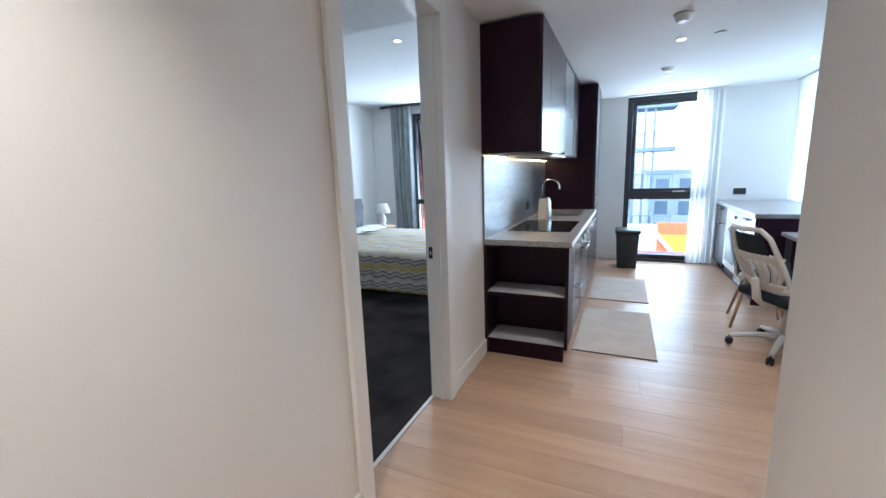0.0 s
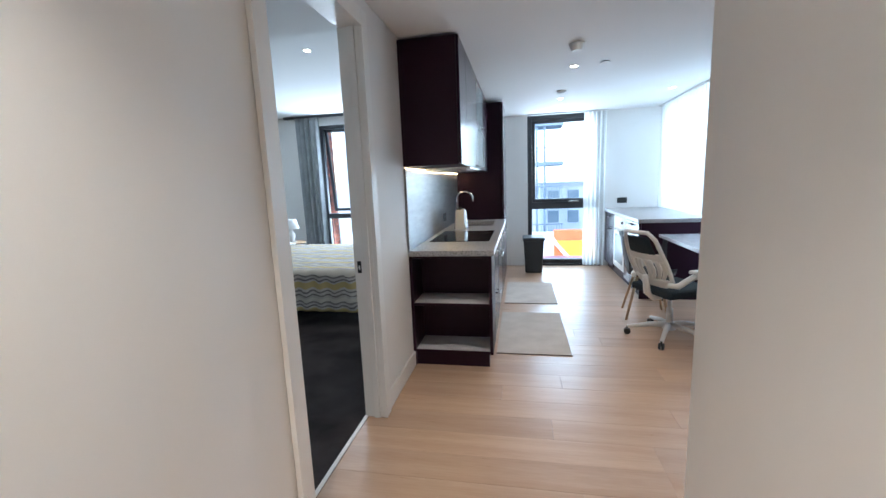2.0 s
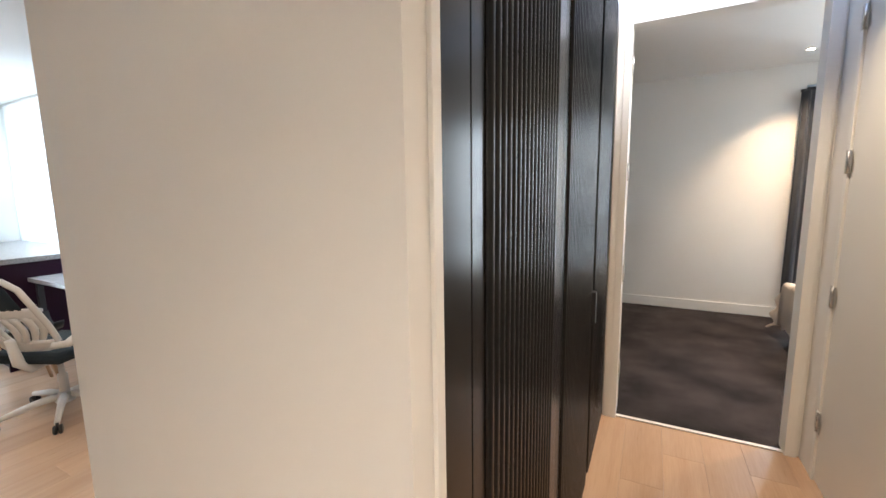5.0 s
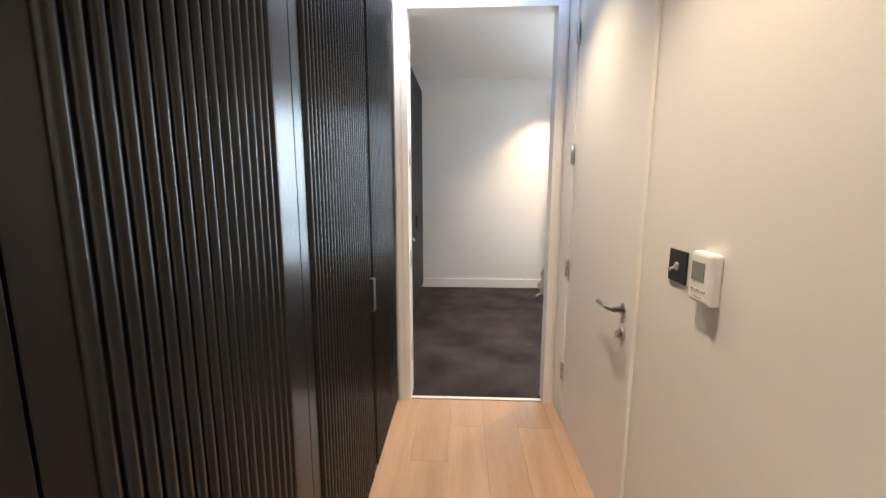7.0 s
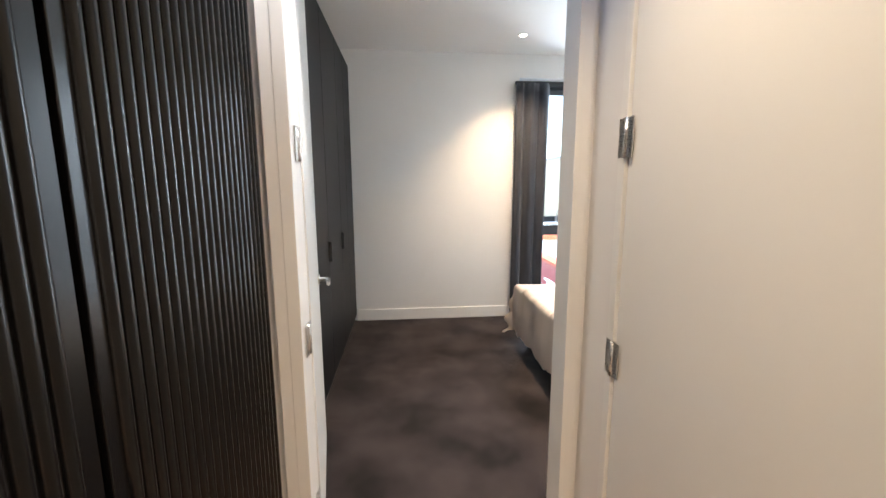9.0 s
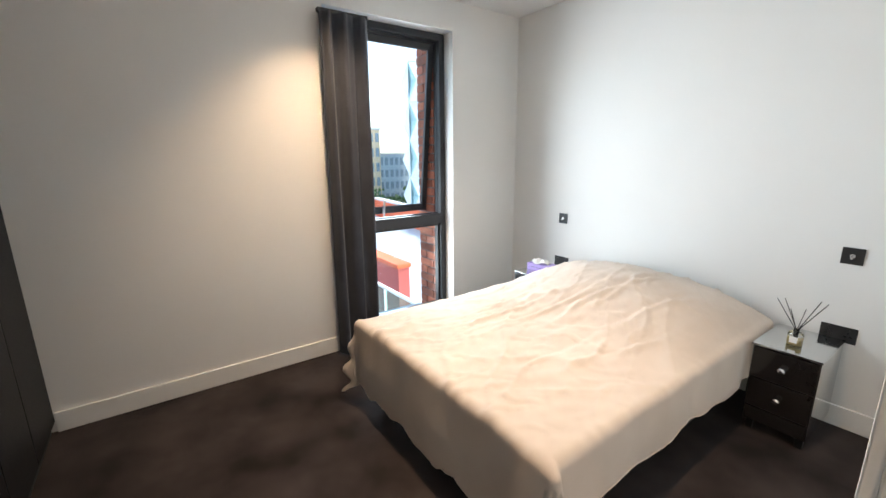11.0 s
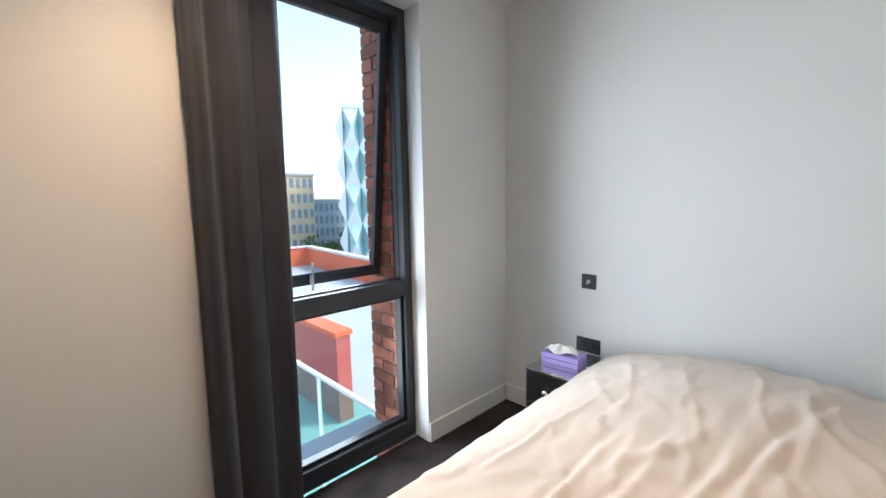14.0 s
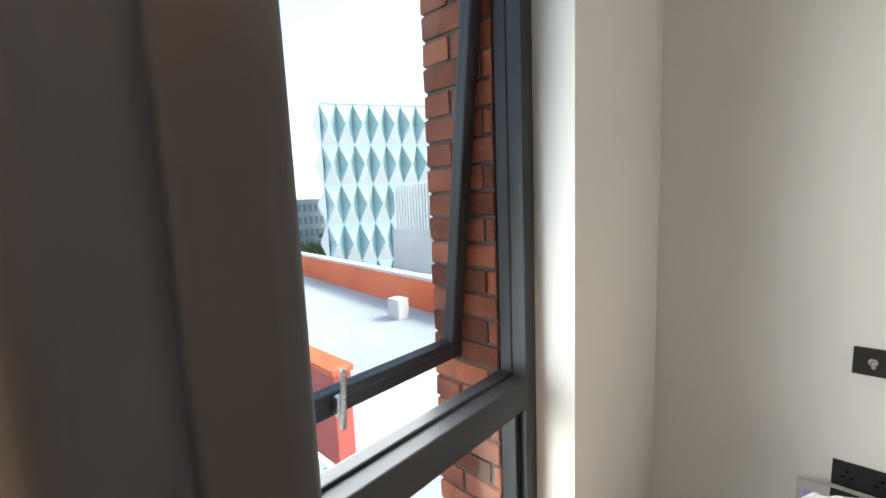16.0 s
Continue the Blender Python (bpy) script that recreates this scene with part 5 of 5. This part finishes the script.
bal = thing("glass_balustrade", "green glass balustrade with slim white rail on the terrace", "balustrade")
for x in (7.30, 8.45, 9.20):
    part("post", bx(x - 0.012, x + 0.012, -2.69, -2.655, -2.0, -0.31, 0.002), WHITE_PLASTIC, bal)
part("rail", bx(7.20, 9.35, -2.695, -2.65, -0.315, -0.28, 0.006), WHITE_PLASTIC, bal, "slim white rail")
for a, b in ((7.32, 8.43), (8.47, 9.18)):
    g = part("glass_panel", bx(a, b, -2.678, -2.668, -1.95, -0.32), GREEN_GLASS, bal, "green tinted glass panel")
    g.visible_shadow = False
part("base_channel", bx(7.20, 9.35, -2.70, -2.645, -2.0, -1.94), CONCRETE, bal)
rv = thing("roof_vent", "small grey metal vent on the roof terrace", "roof vent")
part("box", bx(14.75, 15.25, -9.2, -8.8, -2.0, -1.4, 0.02), CONCRETE, rv)
lou = thing("louvred_plant_screen", "white louvred plant screen on a plinth", "plant screen", pose(-0.9, -0.9, 0))
part("plinth", bx(23.4, 27.0, -21.5, -17.4, -9.5, -0.35), CONCRETE, lou)
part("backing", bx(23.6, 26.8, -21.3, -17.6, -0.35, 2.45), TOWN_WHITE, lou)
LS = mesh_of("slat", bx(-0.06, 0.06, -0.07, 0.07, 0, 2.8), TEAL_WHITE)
for i in range(15):
    piece("slat", LS, lou, pose(23.5, -21.2 + i * 0.255, -0.35, 0, 0, 25))
for i in range(13):
    piece("slat", LS, lou, pose(23.6 + i * 0.255, -17.5, -0.35, 0, 0, 25))

fb = thing("faceted_building", "pale teal building clad in folded hourglass panels", "building", pose(45.3, -25.3, -2.6, 0, 0, -30))
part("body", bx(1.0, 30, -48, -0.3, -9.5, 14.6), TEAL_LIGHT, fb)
PW, PH, PD = 1.75, 4.3, 0.75
pb = bmesh.new()
tl_, tr_, bl_, br_, cc = (pb.verts.new(c) for c in ((0.3, PW / 2, PH / 2), (0.3, -PW / 2, PH / 2), (0.3, PW / 2, -PH / 2), (0.3, -PW / 2, -PH / 2), (-PD, 0, 0)))
lm, rm_ = pb.verts.new((0.9, PW / 2, 0)), pb.verts.new((0.9, -PW / 2, 0))
# facet tone goes by facing: top light blue, bottom white, sides teal
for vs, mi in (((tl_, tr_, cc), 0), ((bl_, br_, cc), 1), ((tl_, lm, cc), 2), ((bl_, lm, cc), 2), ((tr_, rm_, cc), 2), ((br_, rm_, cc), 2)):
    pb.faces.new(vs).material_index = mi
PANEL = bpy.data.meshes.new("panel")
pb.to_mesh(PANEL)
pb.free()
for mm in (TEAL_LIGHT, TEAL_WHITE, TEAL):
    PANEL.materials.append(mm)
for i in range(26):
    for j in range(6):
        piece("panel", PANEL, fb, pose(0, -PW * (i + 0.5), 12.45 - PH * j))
part("parapet", bx(0.2, 2.0, -48, 0, 14.6, 15.0), TEAL_WHITE, fb, "pale roof edge")
sb_ = bmesh.new()
for j in range(6):
    p = [sb_.verts.new(c) for c in ((0.3, 0, 12.45 - PH * j + 2.15), (3.3, 0, 12.45 - PH * j + 2.15), (0.3, 0, 12.45 - PH * j - 2.15), (3.3, 0, 12.45 - PH * j - 2.15), (1.8, 0.9, 12.45 - PH * j))]
    for t in ((0, 1, 4), (2, 3, 4), (0, 2, 4), (1, 3, 4)):
        sb_.faces.new([p[q] for q in t])
part("side_cladding", sb_, TEAL_WHITE, fb, "pale folded side cladding")


def far_block(name, label, x0, x1, y0, y1, z1, mat, face, cols, rows, inset=0.12, win=0.55):
    """Distant block of flats with real window panes set in reveals on the face towards the flat."""
    b = thing(name, label, "building")
    part("wall", bx(x0, x1, y0, y1, -9.5, z1), mat, b)
    part("roof_edge", bx(x0 - 0.2, x1 + 0.2, y0 - 0.2, y1 + 0.2, z1, z1 + 0.4), CONCRETE, b)
    a0, a1 = (y0, y1) if face == "x" else (x0, x1)
    cw, rh = (a1 - a0) / cols, (z1 + 9.0) / rows
    w, h = cw * win, rh * 0.6
    data = mesh_of("window", bx(-0.06, 0.06, -w / 2, w / 2, -h / 2, h / 2) if face == "x" else bx(-w / 2, w / 2, -0.06, 0.06, -h / 2, h / 2), HAZED_PANE)
    for i in range(cols):
        for j in range(rows):
            c, z = a0 + (i + 0.5) * cw, -9.0 + (j + 0.5) * rh
            piece("window", data, b, pose(x0 - 0.02, c, z) if face == "x" else pose(c, y0 - 0.02, z))
    return b


far_block("apartment_building", "ochre-striped pale apartment tower in the distance", 70, 84, -34.0, -28.5, 6.2, HAZED_OCHRE, "x", 5, 6)
far_block("apartment_building", "blue-grey brick apartment block in the distance", 72, 90, -41.0, -34.6, 1.9, HAZED_BLUE, "x", 6, 5)
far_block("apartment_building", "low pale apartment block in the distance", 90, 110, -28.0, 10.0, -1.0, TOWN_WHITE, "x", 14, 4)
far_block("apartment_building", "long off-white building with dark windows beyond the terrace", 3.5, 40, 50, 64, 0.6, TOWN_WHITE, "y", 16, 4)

bt = thing("balcony_tower", "blue-grey tower block with stacked steel balconies", "building")
part("wall", bx(-16, 1.6, 35.5, 50, -9.5, 24), HAZED_BLUE, bt)
for k in range(-3, 7):
    z = -0.2 + 3.0 * k
    b_ = part("balcony", bx(-4, 4.1, 33, 35.5, z - 0.30, z, 0.02), BLUE_STEEL, bt, "blue-grey balcony deck")
    part("rail", bx(-4, 4.1, 33.0, 33.06, z + 1.05, z + 1.12), BLUE_STEEL, b_)
    bars = bmesh.new()
    for i in range(41):
        box(bars, -4 + i * 0.2, -3.97 + i * 0.2, 33.01, 33.05, z, z + 1.06)
    tagged(part("baluster", bars, BLUE_STEEL, b_), kind="stuff")
for x in (-1.2, 1.5, 2.1, 2.7):
    part("post", bx(x - 0.08, x + 0.08, 33.1, 33.3, -9.5, 24), BLUE_STEEL, bt)
wdata = mesh_of("window", bx(-0.9, 0.9, -0.05, 0.05, 0, 2.2), HAZED_PANE)
for k in range(-3, 7):
    for x in (-3, -0.4):
        piece("window", wdata, bt, pose(x, 35.47, -0.2 + 3 * k + 0.1))

play = thing("play_terrace", "red and yellow surfaced terrace below the kitchen window", "terrace")
part("deck", bx(-4, 12, 8.7, 24, -9.5, -1.6), CONCRETE, play)
part("red_wall", bx(1.95, 6.0, 14.0, 14.3, -1.6, -0.33, 0.02), ORANGE, play, "orange-red terrace wall")
yb = bmesh.new()
vs = [yb.verts.new(c) for c in ((2.0, 13.95, -0.68), (6.0, 13.95, -0.68), (6.0, 12.2, -1.50), (2.75, 12.2, -1.50))]
yb.faces.new(vs)
bmesh.ops.solidify(yb, geom=yb.faces[:], thickness=0.05)
part("ramp", yb, YELLOW, play, "yellow sloped ramp")
part("ramp_kerb", tube(bmesh.new(), [(1.75, 13.95, -0.40), (2.0, 13.6, -0.75), (2.66, 12.2, -1.46)], 0.06, 8), TOWN_WHITE, play, "white sloping kerb")
part("ledge", bx(-0.5, 4.0, 7.9, 8.6, -0.75, -0.22, 0.02), PINK, play, "rose-red coping ledge")


def brick_jamb(name, label, m, x1, rows, z0, seed):
    """Brick return beside a window; local x runs outwards, local -y is the open face's back."""
    rnd = random.Random(seed)
    jb = thing(name, label, "brickwork", m, kind="structure")
    part("mortar", bx(0.0, x1 - 0.006, -0.45, -0.007, z0, z0 + rows * 0.075), MORTAR, jb, "recessed dark mortar")
    shapes = {}
    for ln in (0.215, 0.1025, x1 - 0.225, x1 - 0.1125):
        for k in range(2):
            bm = bx(0, ln, -0.10, 0.0, 0.0, 0.065, 0.0035)
            for v in bm.verts:
                v.co += Vector((rnd.uniform(-1, 1) * 0.0016, rnd.uniform(-1, 1) * 0.0022, rnd.uniform(-1, 1) * 0.0014))
            shapes[round(ln, 4), k] = mesh_of("brick", bm, BRICK)
    for r in range(rows):
        order = [x1 - 0.225, 0.215] if r % 2 else [x1 - 0.1125, 0.1025]
        at = 0.0
        for ln in order:
            piece("brick", shapes[round(ln, 4), rnd.randint(0, 1)], jb, pose(at + rnd.uniform(-1, 1) * 0.001, rnd.uniform(-1, 1) * 0.0015, z0 + r * 0.075 + 0.005, 0, rnd.uniform(-0.4, 0.4), 0))
            at += ln + 0.010
    return jb


brick_jamb("brick_reveal", "weathered red brick window reveal with dark mortar", pose(6.668, -2.302, 0), 0.25, 46, -0.55, 4)
brick_jamb("brick_reveal", "weathered red brick window reveal with dark mortar", pose(-2.60, FAC + 0.48, 0, 0, 0, -90), 0.25, 40, -0.2, 9)

tree = thing("tree", "leafy green street trees far below the window", "trees", kind="stuff")
rt = random.Random(6)
tbm, lbm = bmesh.new(), bmesh.new()
for i in range(9):
    cx, cy, h = 66 + rt.uniform(-3, 3), -32 - i * 1.3, rt.uniform(2.5, 4.5)
    tube(tbm, [(cx, cy, -9.5), (cx + 0.1, cy, -9.5 + h * 0.6)], [0.22, 0.12], 7)
    for j in range(70):
        a, rr, zz = rt.uniform(0, 6.28), rt.uniform(0.2, 1.7), rt.uniform(-1.1, 1.4)
        c = Vector((cx + rr * math.cos(a), cy + rr * math.sin(a), -9.5 + h + zz))
        q = Euler((rt.uniform(0, 3), rt.uniform(0, 3), rt.uniform(0, 3))).to_matrix()
        lbm.faces.new([lbm.verts.new(c + q @ Vector(o) * rt.uniform(0.3, 0.6)) for o in ((-1, -0.4, 0), (0.2, -0.7, 0), (1, 0.1, 0), (-0.1, 0.7, 0))])
part("trunk", tbm, BARK, tree)
part("crown", lbm, LEAF, tree)

# ---- oak boards, laid last ----
single("floor", bx(-0.10, 3.60, -0.83, FAC, -0.04, -0.0125), SUBFLOOR, "dark joints beneath the oak board floor", "floor", "structure")
floor_ob = bpy.data.objects["floor"]
rf = random.Random(21)
BW, boards = 0.19, {}
row_y, r = -0.85, 0
while row_y < FAC:
    hi = 3.584 if row_y < 0.24 else (1.44 if row_y < 0.98 else 2.96)
    x = -0.10 - rf.choice((0.0, 0.4, 0.8, 1.2))
    while x < hi:
        ln = rf.choice((1.2, 1.6, 1.9, 2.2))
        a, b = max(x, -0.10), min(x + ln, hi)
        key = round(b - a, 3)
        if key > 0.02:
            if key not in boards:
                bm = bx(0.0004, key - 0.0004, 0.0004, BW - 0.0004, -0.0125, 0.0, 0.0007)
                boards[key] = mesh_of("plank", bm, OAK)
            piece("plank", boards[key], floor_ob, pose(a, row_y, rf.uniform(-0.0004, 0.0)))
        x += ln
    row_y += BW
    r += 1
